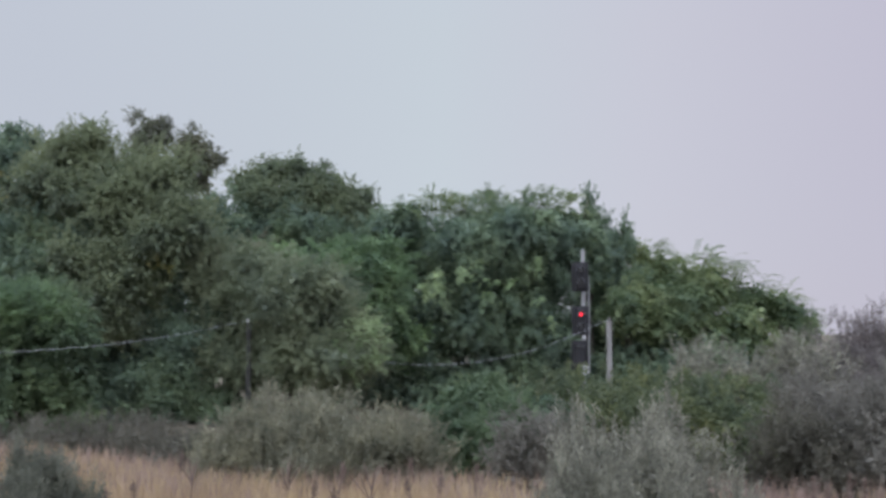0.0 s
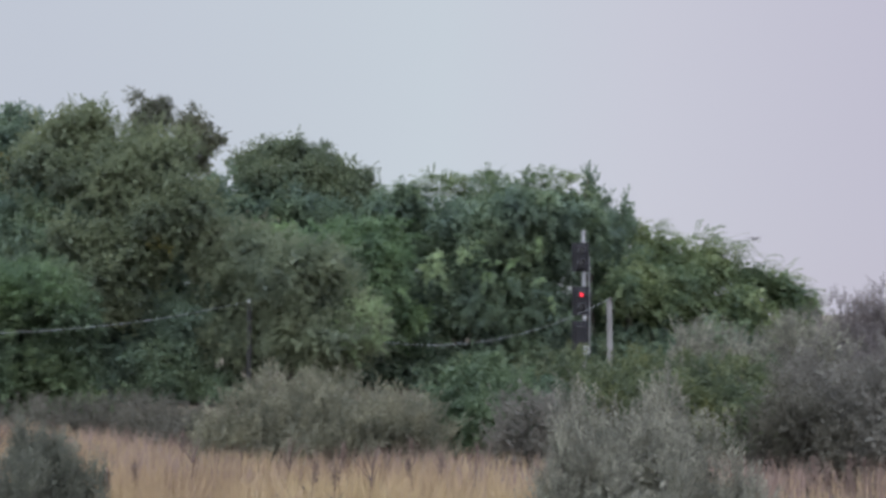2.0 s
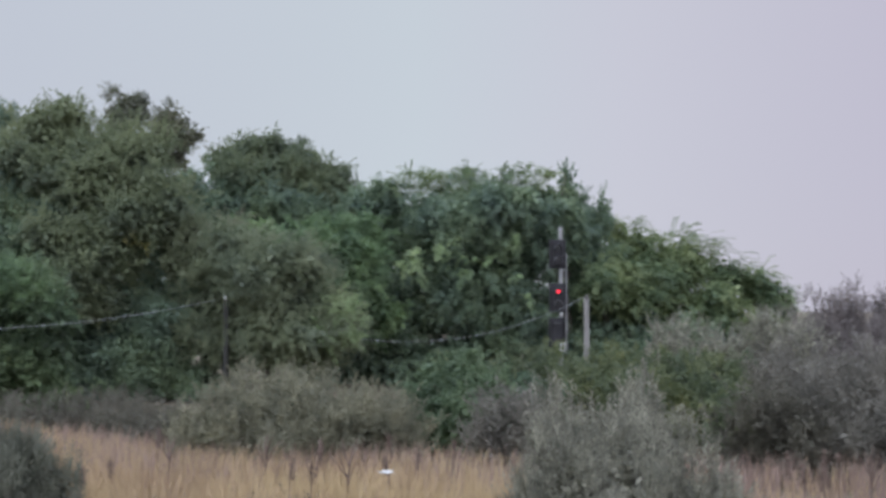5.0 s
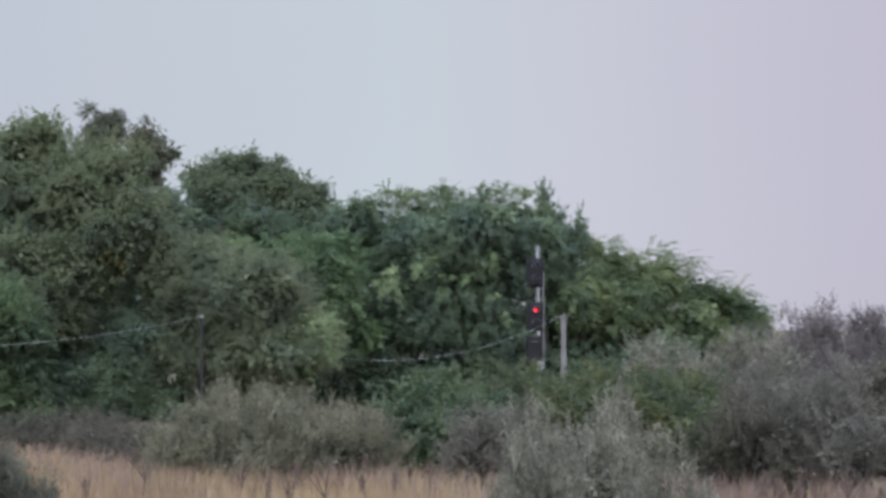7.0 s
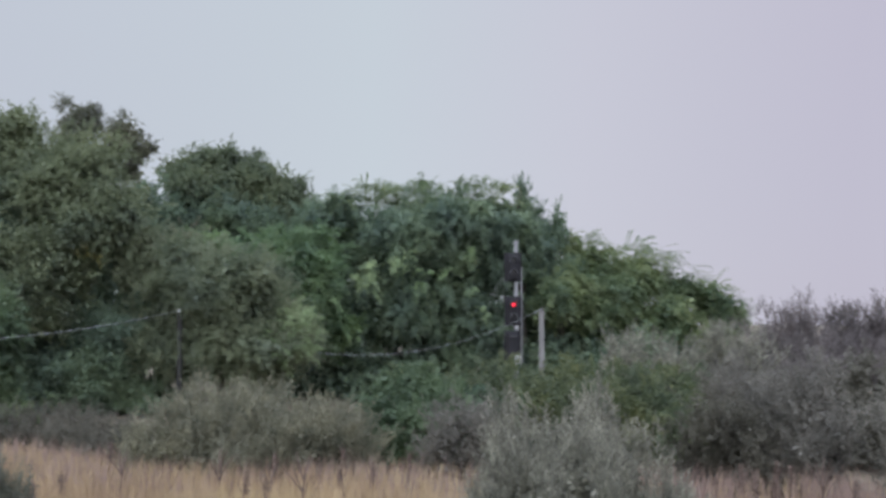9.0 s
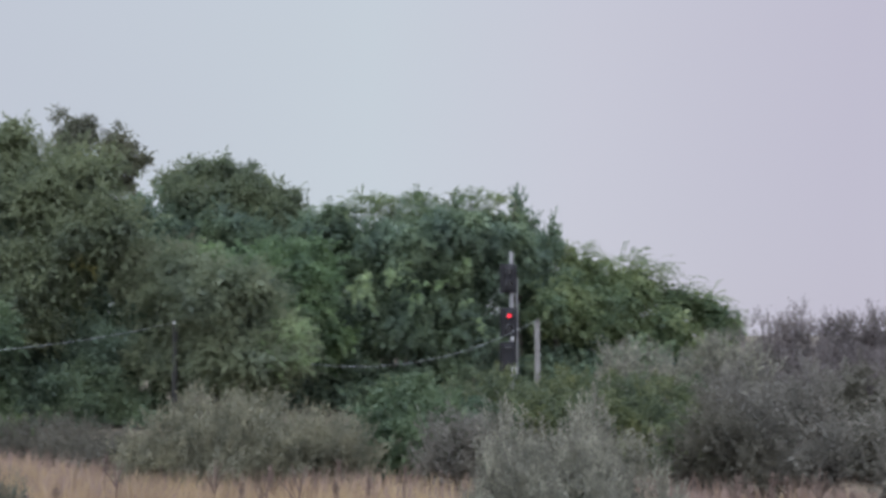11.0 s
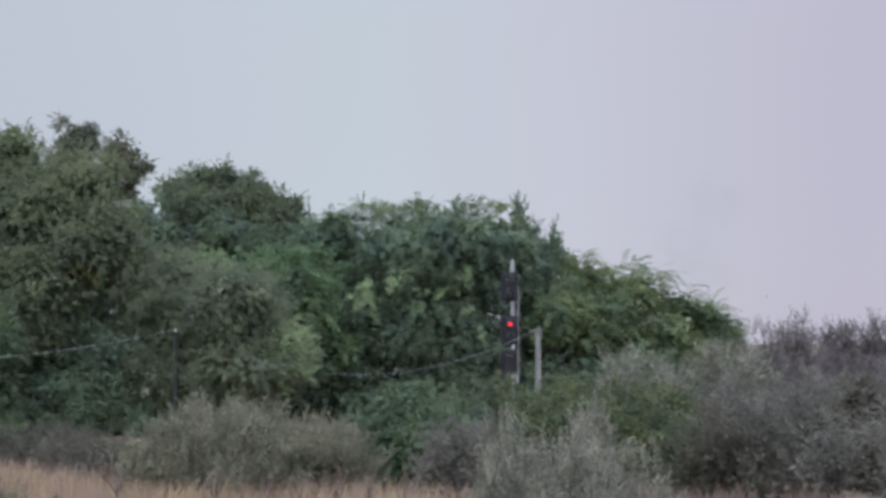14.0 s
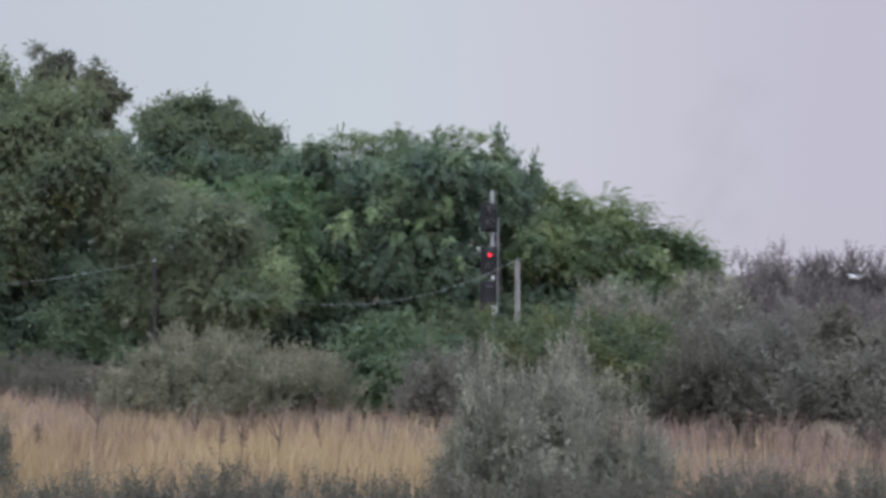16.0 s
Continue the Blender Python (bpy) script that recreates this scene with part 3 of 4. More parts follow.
tree("ash_tree", "big dark ash tree with drooping fronds along its crest", "tree", [
    ("crown", "", LEAF_DARK, "frond", {}, [
        ball((0.85, 50.40, 6.70), 2.50, 1.70), ball((3.65, 50.40, 6.70), 2.40, 1.75), ball((0.37, 51.40, 3.60), 2.75, 2.50), ball((3.38, 51.40, 3.40), 2.90, 2.40),
        ball((-1.45, 51.60, 7.25), 1.30, 1.10), ball((-2.70, 53.00, 7.05), 1.25, 1.20), ball((5.56, 50.80, 5.90), 1.60, 1.80), ball((5.35, 51.40, 7.35), 0.85, 0.75), ball((6.39, 53.00, 3.00), 2.45, 1.84)]),
    # light on the crest is painted with a yellower leaf than the crown's
    ("crest", "crest fronds in yellow-green leaf colour standing in for top light", LEAF_ASH, "frond", {"dens": 0.8, "core": False}, [
        ball((-0.32, 51.00, 8.20), 0.92, 0.51), ball((1.76, 51.00, 8.08), 1.50, 0.58), ball((3.84, 51.00, 8.20), 1.27, 0.65), ball((5.11, 51.00, 7.96), 0.81, 0.58)]),
    ("arching_frond", "long arching fronds against the sky", LEAF_ASH, "arch", {"core": False}, [
        ball((-0.32, 51.00, 7.96), 0.92, 0.58), ball((1.99, 51.00, 7.85), 1.50, 0.65), ball((4.07, 51.00, 7.96), 1.04, 0.69)]),
    # paler leaf colour puts the light caught by these fronds into the leaves
    ("hanging_frond", "hanging fronds in a paler leaf colour standing in for caught light", LEAF_PALE, "frond", {"dens": 0.9, "core": False, "size": 0.7}, [
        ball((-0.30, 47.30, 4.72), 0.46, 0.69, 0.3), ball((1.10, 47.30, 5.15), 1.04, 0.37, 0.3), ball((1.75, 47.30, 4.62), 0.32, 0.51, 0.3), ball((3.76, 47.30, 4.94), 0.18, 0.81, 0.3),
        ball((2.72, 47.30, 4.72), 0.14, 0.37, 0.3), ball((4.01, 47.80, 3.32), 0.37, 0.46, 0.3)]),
], 25, (2.30, 54.6))
tree("conifer", "narrow dark conifer with a pointed top", "tree", [
    ("crown", "", LEAF_DARK, "spire", {"lump": 0.3}, [
        ball((6.06, 51.50, 8.60), 0.25, 0.60), ball((6.12, 51.50, 7.43), 0.55, 0.83), ball((6.61, 51.50, 7.52), 0.28, 0.51), ball((6.19, 51.50, 5.56), 1.27, 1.84)]),
], 26, (6.09, 51.5), "pointed conifers")
tree("conifer", "narrow dark conifer with a pointed top", "tree", [
    ("crown", "", LEAF_DARK, "spire", {"lump": 0.3}, [
        ball((7.54, 51.50, 7.31), 0.23, 0.55), ball((7.51, 51.50, 6.49), 0.55, 0.65), ball((7.47, 51.50, 4.62), 1.04, 1.84)]),
], 27, (7.49, 51.5), "pointed conifers")
tree("ash_tree", "spreading ash tree with arching feathery fronds", "tree", [
    ("crown", "", LEAF_ASH, "frond", {"size": 1.1, "swept": 0.55, "lump": 0.4}, [
        ball((9.04, 52.50, 5.37), 1.29, 0.94), ball((8.25, 52.40, 5.75), 0.75, 0.70), ball((11.17, 52.50, 4.89), 1.64, 0.99), ball((12.94, 52.50, 4.13), 1.29, 0.85), ball((14.23, 52.50, 3.76), 0.94, 0.75),
        ball((8.97, 51.50, 3.70), 2.23, 1.64), ball((11.86, 52.00, 3.00), 2.58, 1.41), ball((15.05, 52.50, 3.24), 1.06, 0.75), ball((7.36, 50.00, 4.01), 1.17, 1.41)]),
    ("arching_frond", "long arching fronds against the sky", LEAF_ASH, "arch", {"core": False, "dens": 1.3, "swept": 0.9}, [
        ball((8.95, 52.50, 5.82), 1.17, 0.89), ball((11.00, 52.50, 5.32), 1.53, 0.89), ball((12.75, 52.50, 4.56), 1.17, 0.80), ball((14.10, 52.50, 4.15), 0.82, 0.70)]),
], 28, (10.33, 53))
tree("leafy_shrub", "bright green rounded shrub with hanging foliage", "shrub", [
    ("crown", "", LEAF_BRAMBLE, "hedge", {"size": 1.25}, [
        ball((-12.39, 38.00, 2.66), 1.89, 1.80), ball((-12.24, 38.00, 3.60), 1.06, 0.86), ball((-14.10, 38.00, 2.49), 1.54, 1.89), ball((-11.23, 37.60, 1.99), 1.03, 1.54), ball((-12.57, 37.60, 1.15), 1.54, 1.03), ball((-13.37, 38.00, 0.53), 1.89, 0.77), ball((-11.32, 38.00, 0.53), 1.37, 0.69)]),
    # sunlit top of the dome, made by a lighter leaf colour
    ("upper_foliage", "top lobes in lighter green leaf colour standing in for sunlight", LEAF_GREEN, "hedge", {"size": 1.0, "core": False}, [
        ball((-11.98, 36.90, 3.91), 0.89, 0.48), ball((-11.10, 36.80, 3.25), 0.58, 0.45), ball((-13.02, 36.80, 3.75), 0.86, 0.45)]),
], 29, (-12.53, 38.3))
tree("leafy_shrub", "dense dark grey-green shrub", "shrub", [
    ("crown", "", LEAF_DARK, "fine", {"size": 0.85, "dens": 0.85}, [
        ball((-10.17, 43.10, 2.42), 1.85, 1.95), ball((-11.38, 42.60, 1.66), 1.56, 1.56), ball((-8.72, 42.70, 1.85), 1.65, 1.85), ball((-9.77, 42.30, 0.91), 2.53, 1.07), ball((-10.57, 42.50, 0.37), 2.34, 0.68), ball((-8.09, 42.50, 0.43), 1.95, 0.78)]),
], 30, (-10.20, 43.4))
tree("willow_tree", "grey-green willow with pale twiggy top", "tree", [
    ("crown", "", LEAF_WILLOW, "willow", {"dens": 1.1}, [
        ball((-6.41, 42.50, 4.72), 1.61, 1.42), ball((-4.49, 40.80, 3.55), 1.80, 1.99), ball((-6.83, 42.80, 3.00), 1.71, 1.71), ball((-3.01, 40.80, 2.63), 1.18, 1.42),
        ball((-8.24, 43.00, 5.13), 1.14, 1.33), ball((-4.11, 40.80, 1.90), 2.09, 1.14), ball((-6.39, 42.50, 1.86), 1.90, 1.14)]),
    ("light_foliage", "pale silvery leaf tips", LEAF_BUCK, "willow", {"dens": 0.8, "core": False}, [
        ball((-6.55, 42.30, 5.75), 0.60, 0.40)]),
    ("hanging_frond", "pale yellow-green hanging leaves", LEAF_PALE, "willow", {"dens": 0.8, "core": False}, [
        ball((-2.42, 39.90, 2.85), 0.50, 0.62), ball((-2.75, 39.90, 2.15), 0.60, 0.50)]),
], 31, (-5.20, 43))

# added filler: blocks sky and far ground that would shine through the crowns
tree("gap_thicket", "dark dense thicket added behind the trees to close bright gaps", "thicket", [
    ("crown", "", LEAF_DARK, "broad", {"size": 1.3, "dens": 0.55, "sub": 3}, [
        ball((-9.50, 54.00, 6.70), 2.10, 2.40), ball((1.80, 56.50, 4.20), 4.60, 3.20), ball((-1.00, 54.50, 6.00), 1.90, 1.60), ball((-3.60, 54.50, 5.60), 2.40, 2.20), ball((8.60, 55.00, 3.40), 3.40, 2.20), ball((-13.50, 48.50, 5.20), 2.60, 2.40), ball((-10.18, 48.00, 5.38), 1.52, 1.52), ball((-9.11, 50.00, 3.22), 2.48, 2.71), ball((-2.25, 53.00, 3.72), 2.23, 2.58), ball((-3.30, 51.00, 0.94), 3.46, 1.73), ball((-1.56, 50.20, 1.54), 1.50, 1.43), ball((-0.09, 50.50, 0.96), 1.61, 1.38),
        ball((1.74, 51.00, 0.71), 3.16, 1.58), ball((6.65, 51.80, 0.90), 3.00, 1.60), ball((8.20, 49.50, 0.90), 2.40, 1.50), ball((12.07, 52.00, 1.37), 3.39, 1.69), ball((-14.94, 50.00, 1.88), 4.52, 3.16)]),
], 32, (0.00, 53.5))

# ---- middle scrub ----
tree("sea_buckthorn_bush", "wide olive-grey sea buckthorn bush at the field edge", "bush", [
    ("foliage", "", LEAF_BUCK, "scrub", {}, [
        hump((-2.58, 25.60, 1.80), 1.39), hump((-3.68, 25.30, 1.53), 1.16), hump((-1.29, 25.20, 1.53), 1.27), hump((-4.30, 25.00, 1.15), 0.87), hump((-0.55, 25.00, 1.21), 0.81), hump((-2.46, 24.50, 1.30), 1.73, 0, 0.9)]),
], 41, (-2.59, 25.6))
tree("leafy_shrub", "bright green leafy shrub in the scrub", "shrub", [
    ("crown", "", LEAF_BRAMBLE, "hedge", {}, [
        hump((0.32, 27.50, 2.11), 0.73), hump((1.02, 28.00, 2.25), 0.85), hump((0.07, 27.00, 1.61), 0.61), hump((0.79, 26.60, 1.57), 0.73), hump((1.88, 28.60, 2.02), 0.76), hump((2.60, 28.80, 1.88), 0.70), hump((1.49, 27.40, 1.77), 0.70)]),
], 42, (0.50, 27.6))
tree("sea_buckthorn_bush", "small grey sea buckthorn bush with bare lower stems", "bush", [
    ("foliage", "", LEAF_GREY, "scrub", {}, [
        hump((1.67, 25.40, 1.75), 0.69), hump((2.27, 25.20, 1.53), 0.57), hump((1.25, 25.00, 1.38), 0.46)]),
], 43, (1.72, 25.5))
tree("leafy_hedge", "low dark green hedge in layered tiers", "hedge", [
    ("foliage", "", LEAF_GORSE, "hedge", {"lump": 0.4, "size": 1.1}, [
        hump((2.35, 31.50, 1.95), 1.14), hump((3.77, 31.50, 2.04), 1.28), hump((5.11, 31.00, 2.26), 1.28), hump((6.39, 30.50, 2.20), 1.28), hump((7.50, 30.00, 2.05), 1.14), hump((5.25, 29.50, 1.70), 1.57), hump((6.59, 29.00, 1.52), 1.57), hump((6.86, 27.00, 1.50), 1.10), hump((6.93, 25.50, 1.19), 0.82), hump((3.72, 30.00, 1.63), 1.14)]),
    ("upper_foliage", "flat leafy sprays in tiers", LEAF_GORSE, "hedge", {"core": False, "size": 0.9, "sub": 0, "dens": 0.8}, [
        ball((2.60, 30.2, 1.70), 0.80, 0.22), ball((3.75, 30.2, 1.61), 0.90, 0.20), ball((5.00, 30.0, 1.67), 0.95, 0.22), ball((6.10, 29.8, 1.53), 0.80, 0.20),
        ball((4.10, 28.4, 1.42), 0.85, 0.18), ball((5.65, 28.4, 1.32), 0.90, 0.18), ball((6.60, 28.2, 1.10), 0.70, 0.16)]),
], 44, (5.23, 30.7))
tree("sea_buckthorn_bush", "pale grey sea buckthorn bush behind the hedge", "bush", [
    ("foliage", "", LEAF_SILVER, "scrub", {"size": 1.2}, [
        hump((7.60, 38.00, 2.85), 0.90), hump((8.84, 38.00, 2.97), 1.12), hump((10.12, 38.00, 3.00), 1.20), hump((11.24, 38.00, 3.09), 1.03)]),
], 45, (9.27, 38.2))
tree("sea_buckthorn_bush", "tall purplish-grey thicket with upright twig tips", "bush", [
    ("foliage", "", LEAF_PURPLE, "scrub", {"lump": 0.3, "size": 1.1, "dens": 0.8}, [
        hump((12.38, 40.00, 3.55), 0.99), hump((13.64, 40.00, 3.78), 1.08), hump((15.08, 40.00, 3.68), 1.26), hump((16.53, 40.00, 3.71), 1.26), hump((17.97, 40.00, 3.64), 1.26), hump((14.15, 38.50, 2.93), 1.63), hump((15.85, 38.00, 2.76), 1.63), hump((12.58, 39.00, 3.10), 1.26)]),
], 46, (15.00, 40.2))
tree("sea_buckthorn_bush", "big rounded ash-grey bush with dense fine twigs", "bush", [
    ("foliage", "", LEAF_GREY, "scrub", {}, [
        hump((7.26, 23.50, 2.79), 1.14), hump((6.94, 23.00, 2.43), 0.83), hump((7.82, 23.00, 2.48), 0.93), hump((7.57, 22.30, 2.00), 0.93), hump((7.76, 22.00, 1.72), 0.93)]),
], 47, (7.17, 23.2))
# added shrub: its darker leaves imitate the shaded hollow under the grey bush
tree("leafy_shrub", "darker shrub added to stand in for the shaded hollow under the grey bush", "shrub", [
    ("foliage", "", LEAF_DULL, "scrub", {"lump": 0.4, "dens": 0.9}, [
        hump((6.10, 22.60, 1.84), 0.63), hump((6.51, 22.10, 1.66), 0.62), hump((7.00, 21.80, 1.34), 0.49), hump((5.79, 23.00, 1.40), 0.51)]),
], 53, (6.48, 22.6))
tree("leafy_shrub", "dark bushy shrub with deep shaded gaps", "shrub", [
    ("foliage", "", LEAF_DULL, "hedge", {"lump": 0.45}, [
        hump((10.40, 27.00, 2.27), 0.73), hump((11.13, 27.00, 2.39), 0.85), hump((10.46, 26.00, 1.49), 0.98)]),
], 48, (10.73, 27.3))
tree("sea_buckthorn_bush", "dark grey bush beside the russet grass", "bush", [
    ("foliage", "", LEAF_GREY, "scrub", {}, [
        hump((9.03, 20.80, 2.07), 0.75), hump((8.93, 19.80, 1.49), 0.75)]),
], 49, (9.21, 21))
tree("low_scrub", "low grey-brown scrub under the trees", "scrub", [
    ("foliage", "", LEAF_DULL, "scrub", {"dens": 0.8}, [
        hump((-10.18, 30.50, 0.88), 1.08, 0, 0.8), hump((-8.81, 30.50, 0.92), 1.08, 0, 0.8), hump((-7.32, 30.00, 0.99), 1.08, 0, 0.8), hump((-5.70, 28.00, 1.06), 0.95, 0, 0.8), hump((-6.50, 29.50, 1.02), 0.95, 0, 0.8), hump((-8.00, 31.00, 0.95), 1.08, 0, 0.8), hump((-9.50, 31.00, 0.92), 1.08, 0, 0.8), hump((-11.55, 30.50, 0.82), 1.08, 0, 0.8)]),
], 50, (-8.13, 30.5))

# ---- near bushes ----
tree("sea_buckthorn_bush", "silvery grey-green sea buckthorn bush in the dry grass", "bush", [
    ("foliage", "", LEAF_SILVER, "silver", {"lump": 0.34, "sub": 6}, [
        hump((1.66, 15.50, 2.13), 0.50), hump((1.98, 15.50, 2.17), 0.52), hump((2.30, 15.40, 2.06), 0.60), hump((2.68, 15.50, 2.09), 0.55), hump((2.92, 15.40, 2.10), 0.50), hump((3.16, 15.40, 1.78), 0.48),
        hump((3.46, 15.20, 1.45), 0.46), hump((1.50, 15.20, 1.70), 0.48), hump((1.38, 15.10, 1.25), 0.46), hump((2.30, 14.80, 1.75), 0.85), hump((2.85, 14.90, 1.55), 0.62), hump((1.75, 14.80, 1.45), 0.58),
        hump((2.42, 14.60, 1.15), 0.90), hump((3.50, 15.00, 0.98), 0.46), hump((1.46, 15.00, 0.95), 0.50)]),
], 51, (2.42, 15.3))
tree("sea_buckthorn_bush", "dull green sea buckthorn bush at the edge of the field", "bush", [
    ("foliage", "", LEAF_SAGE, "silver", {"lump": 0.34, "sub": 6}, [
        hump((-5.66, 17.20, 1.52), 0.61), hump((-6.43, 17.20, 1.62), 0.69), hump((-5.10, 17.00, 1.25), 0.62), hump((-4.85, 16.80, 0.90), 0.60), hump((-5.64, 16.50, 1.16), 0.84)]),
], 52, (-5.84, 17))
brng = np.random.default_rng(8)
for k in range(24):
    bx, by = -6.2 + k * 0.62 + brng.uniform(-0.12, 0.12), 12.9 + 0.5 * (k % 2) + brng.uniform(-0.15, 0.15)
    if 1.6 < bx < 3.4:
        by -= 0.5
    r, top = brng.uniform(0.55, 0.75), brng.uniform(0.86, 0.93) + (0.15 if k in (7, 8, 16) else 0.0)
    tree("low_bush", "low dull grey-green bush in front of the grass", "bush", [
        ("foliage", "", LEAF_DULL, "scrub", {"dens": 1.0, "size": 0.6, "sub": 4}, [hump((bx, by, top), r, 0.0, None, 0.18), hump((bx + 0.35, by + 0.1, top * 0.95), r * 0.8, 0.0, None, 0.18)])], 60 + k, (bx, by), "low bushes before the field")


# ---- railway signal ----
def signal_head(parent, z, lit, h):
    hd = part("signal_head", box(bmesh.new(), (-0.12, -0.22, z), (0.34, 0.26, h), 0.03), BLACK_PAINT, parent, "matt black signal lamp housing")
    bm = bmesh.new()
    box(bm, (-0.12, -0.08, z), (0.64, 0.02, h + 0.18), 0.008)
    part("backboard", bm, BLACK_PAINT, hd)
    for dz in (h * 0.25, -h * 0.25):
        bm = bmesh.new()
        bmesh.ops.create_cone(bm, cap_ends=True, segments=20, radius1=0.062, radius2=0.06, depth=0.05, matrix=Matrix.Translation((-0.12, -0.365, z + dz)) @ Matrix.Rotation(radians(90), 4, "X"))
        part("lens", bm, RED_LIGHT if (lit and dz > 0) else LENS_DARK, hd, "glowing red lamp" if (lit and dz > 0) else "unlit lens")
        bm = bmesh.new()
        ring = []
        for k in range(13):
            a = math.pi * (-0.08 + 1.16 * k / 12)
            ring.append([(-0.12 + rr * math.cos(a), yy, z + dz + rr * math.sin(a)) for rr, yy in ((0.125, -0.35), (0.125, -0.58), (0.14, -0.58), (0.14, -0.35))])
        vs = [[bm.verts.new(p) for p in q] for q in ring]
        for a, b in zip(vs, vs[1:]):
            for k in range(4):
                bm.faces.new((a[k], a[(k + 1) % 4], b[(k + 1) % 4], b[k]))
        bm.faces.new(vs[0]), bm.faces.new(vs[-1][::-1])
        part("hood", bm, HOOD_PAINT, hd, "dark grey lamp hood, its colour lightened to imitate sky highlights")


def build_signal(x, y):
    t = thing("railway_signal", (x, y, 0), "two-headed railway colour-light signal on a grey post, showing red", "railway signal")
    bm = bmesh.new()
    tube(bm, [(0, 0, -0.1), (0, 0, 3), (0, 0, 6.05)], [0.085, 0.085, 0.08], 16)
    part("post", bm, GALVANISED, t, "light grey steel post")
    bm = bmesh.new()
    tube(bm, [(0, 0, 6.05), (0, 0, 6.08), (0, 0, 6.13)], [0.1, 0.1, 0.03], 16)
    part("post_cap", bm, GALVANISED, t)
    signal_head(t, 5.11, False, 0.90)
    signal_head(t, 3.47, True, 0.90)
    lower = part("signal_head", box(bmesh.new(), (-0.16, -0.20, 2.18), (0.40, 0.26, 0.92), 0.03), BLACK_PAINT, t, "black lower lamp housing, unlit")
    part("backboard", box(bmesh.new(), (-0.16, -0.08, 2.18), (0.62, 0.02, 1.10), 0.008), BLACK_PAINT, lower)
    part("hood", box(bmesh.new(), (-0.16, -0.42, 2.52), (0.24, 0.20, 0.03), 0.008), HOOD_PAINT, lower, "dark grey lamp hood, its colour lightened to imitate sky highlights")
    part("lens", tube(bmesh.new(), [(-0.16, -0.31, 2.42), (-0.16, -0.35, 2.42)], [0.066, 0.064], 20), LENS_DARK, lower, "unlit lens")
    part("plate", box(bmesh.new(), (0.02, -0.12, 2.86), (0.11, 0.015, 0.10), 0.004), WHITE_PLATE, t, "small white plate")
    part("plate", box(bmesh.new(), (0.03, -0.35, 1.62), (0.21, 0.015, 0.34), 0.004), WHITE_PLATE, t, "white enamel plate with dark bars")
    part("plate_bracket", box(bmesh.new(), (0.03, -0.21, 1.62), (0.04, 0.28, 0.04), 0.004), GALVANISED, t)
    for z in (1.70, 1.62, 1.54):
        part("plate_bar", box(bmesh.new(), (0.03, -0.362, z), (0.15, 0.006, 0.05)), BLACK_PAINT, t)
    # ladder behind the post on the right
    for sx in (0.22, 0.27):
        bm = bmesh.new()
        tube(bm, [(sx, 0.12 + (sx - 0.22) * 6, 0), (sx, 0.12 + (sx - 0.22) * 6, 5.15)], [0.025, 0.025], 8)
        part("ladder_rail", bm, GALVANISED, t)
    for k in range(16):
        bm = bmesh.new()
        tube(bm, [(0.22, 0.12, 0.4 + k * 0.29), (0.27, 0.42, 0.4 + k * 0.29)], [0.012, 0.012], 6)
        part("ladder_rung", bm, GALVANISED, t)
    for z in (1.2, 4.5, 5.0):
        bm = bmesh.new()
        tube(bm, [(0.0, 0.05, z), (0.22, 0.12, z)], [0.018, 0.018], 6)
        part("ladder_bracket", bm, GALVANISED, t)
    return t


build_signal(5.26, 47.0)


# ---- cable posts and cable ----
def cable_post(x, y, h, r, mat, label, cup=PORCELAIN):
    t = thing("cable_post", (x, y, 0), label, "post", "cable posts")
    bm = bmesh.new()
    tube(bm, [(0, 0, -0.1), (0.005, 0, h * 0.5), (0.0, 0, h - 0.03), (0.0, 0, h)], [r * 1.05, r, r * 0.96, r * 0.8], 12)
    part("shaft", bm, mat, t)
    bm = bmesh.new()
    tube(bm, [(0, -r, h - 0.1), (0, -r - 0.07, h - 0.1), (0, -r - 0.07, h + 0.02)], [0.012, 0.012, 0.012], 6)
    part("bracket", bm, RUST, t)
    bm = bmesh.new()
    tube(bm, [(0, -r - 0.07, h + 0.0), (0, -r - 0.07, h + 0.04), (0, -r - 0.07, h + 0.06), (0, -r - 0.07, h + 0.1)], [0.045, 0.05, 0.03, 0.04], 10)
    part("insulator", bm, cup, t, "small insulator holding the cable")
    return Vector((x, y - r - 0.07, h + 0.06))


A = cable_post(5.96, 45.0, 3.47, 0.11, POST_GREY, "weathered grey post carrying a thin cable", POST_GREY)
B = cable_post(-6.35, 41.0, 3.36, 0.10, TARRED, "dark timber post carrying a thin cable, half hidden by foliage")
C = cable_post(-14.28, 29.0, 2.54, 0.115, TARRED, "dark timber post carrying a thin cable, half hidden by foliage")


def cable(p, q, sag):
    bm = bmesh.new()
    pts = [tuple(p.lerp(q, k / 40) - Vector((0, 0, sag * 4 * (k / 40) * (1 - k / 40)))) for k in range(41)]
    tube(bm, pts, [0.0052] * 41, 6)
    tagged(part("overhead_cable", bm, WIRE), "thin pale cable sagging between the posts", "cable", "overhead cables")


cable(A, B, 1.55)
cable(B, C, 0.42)


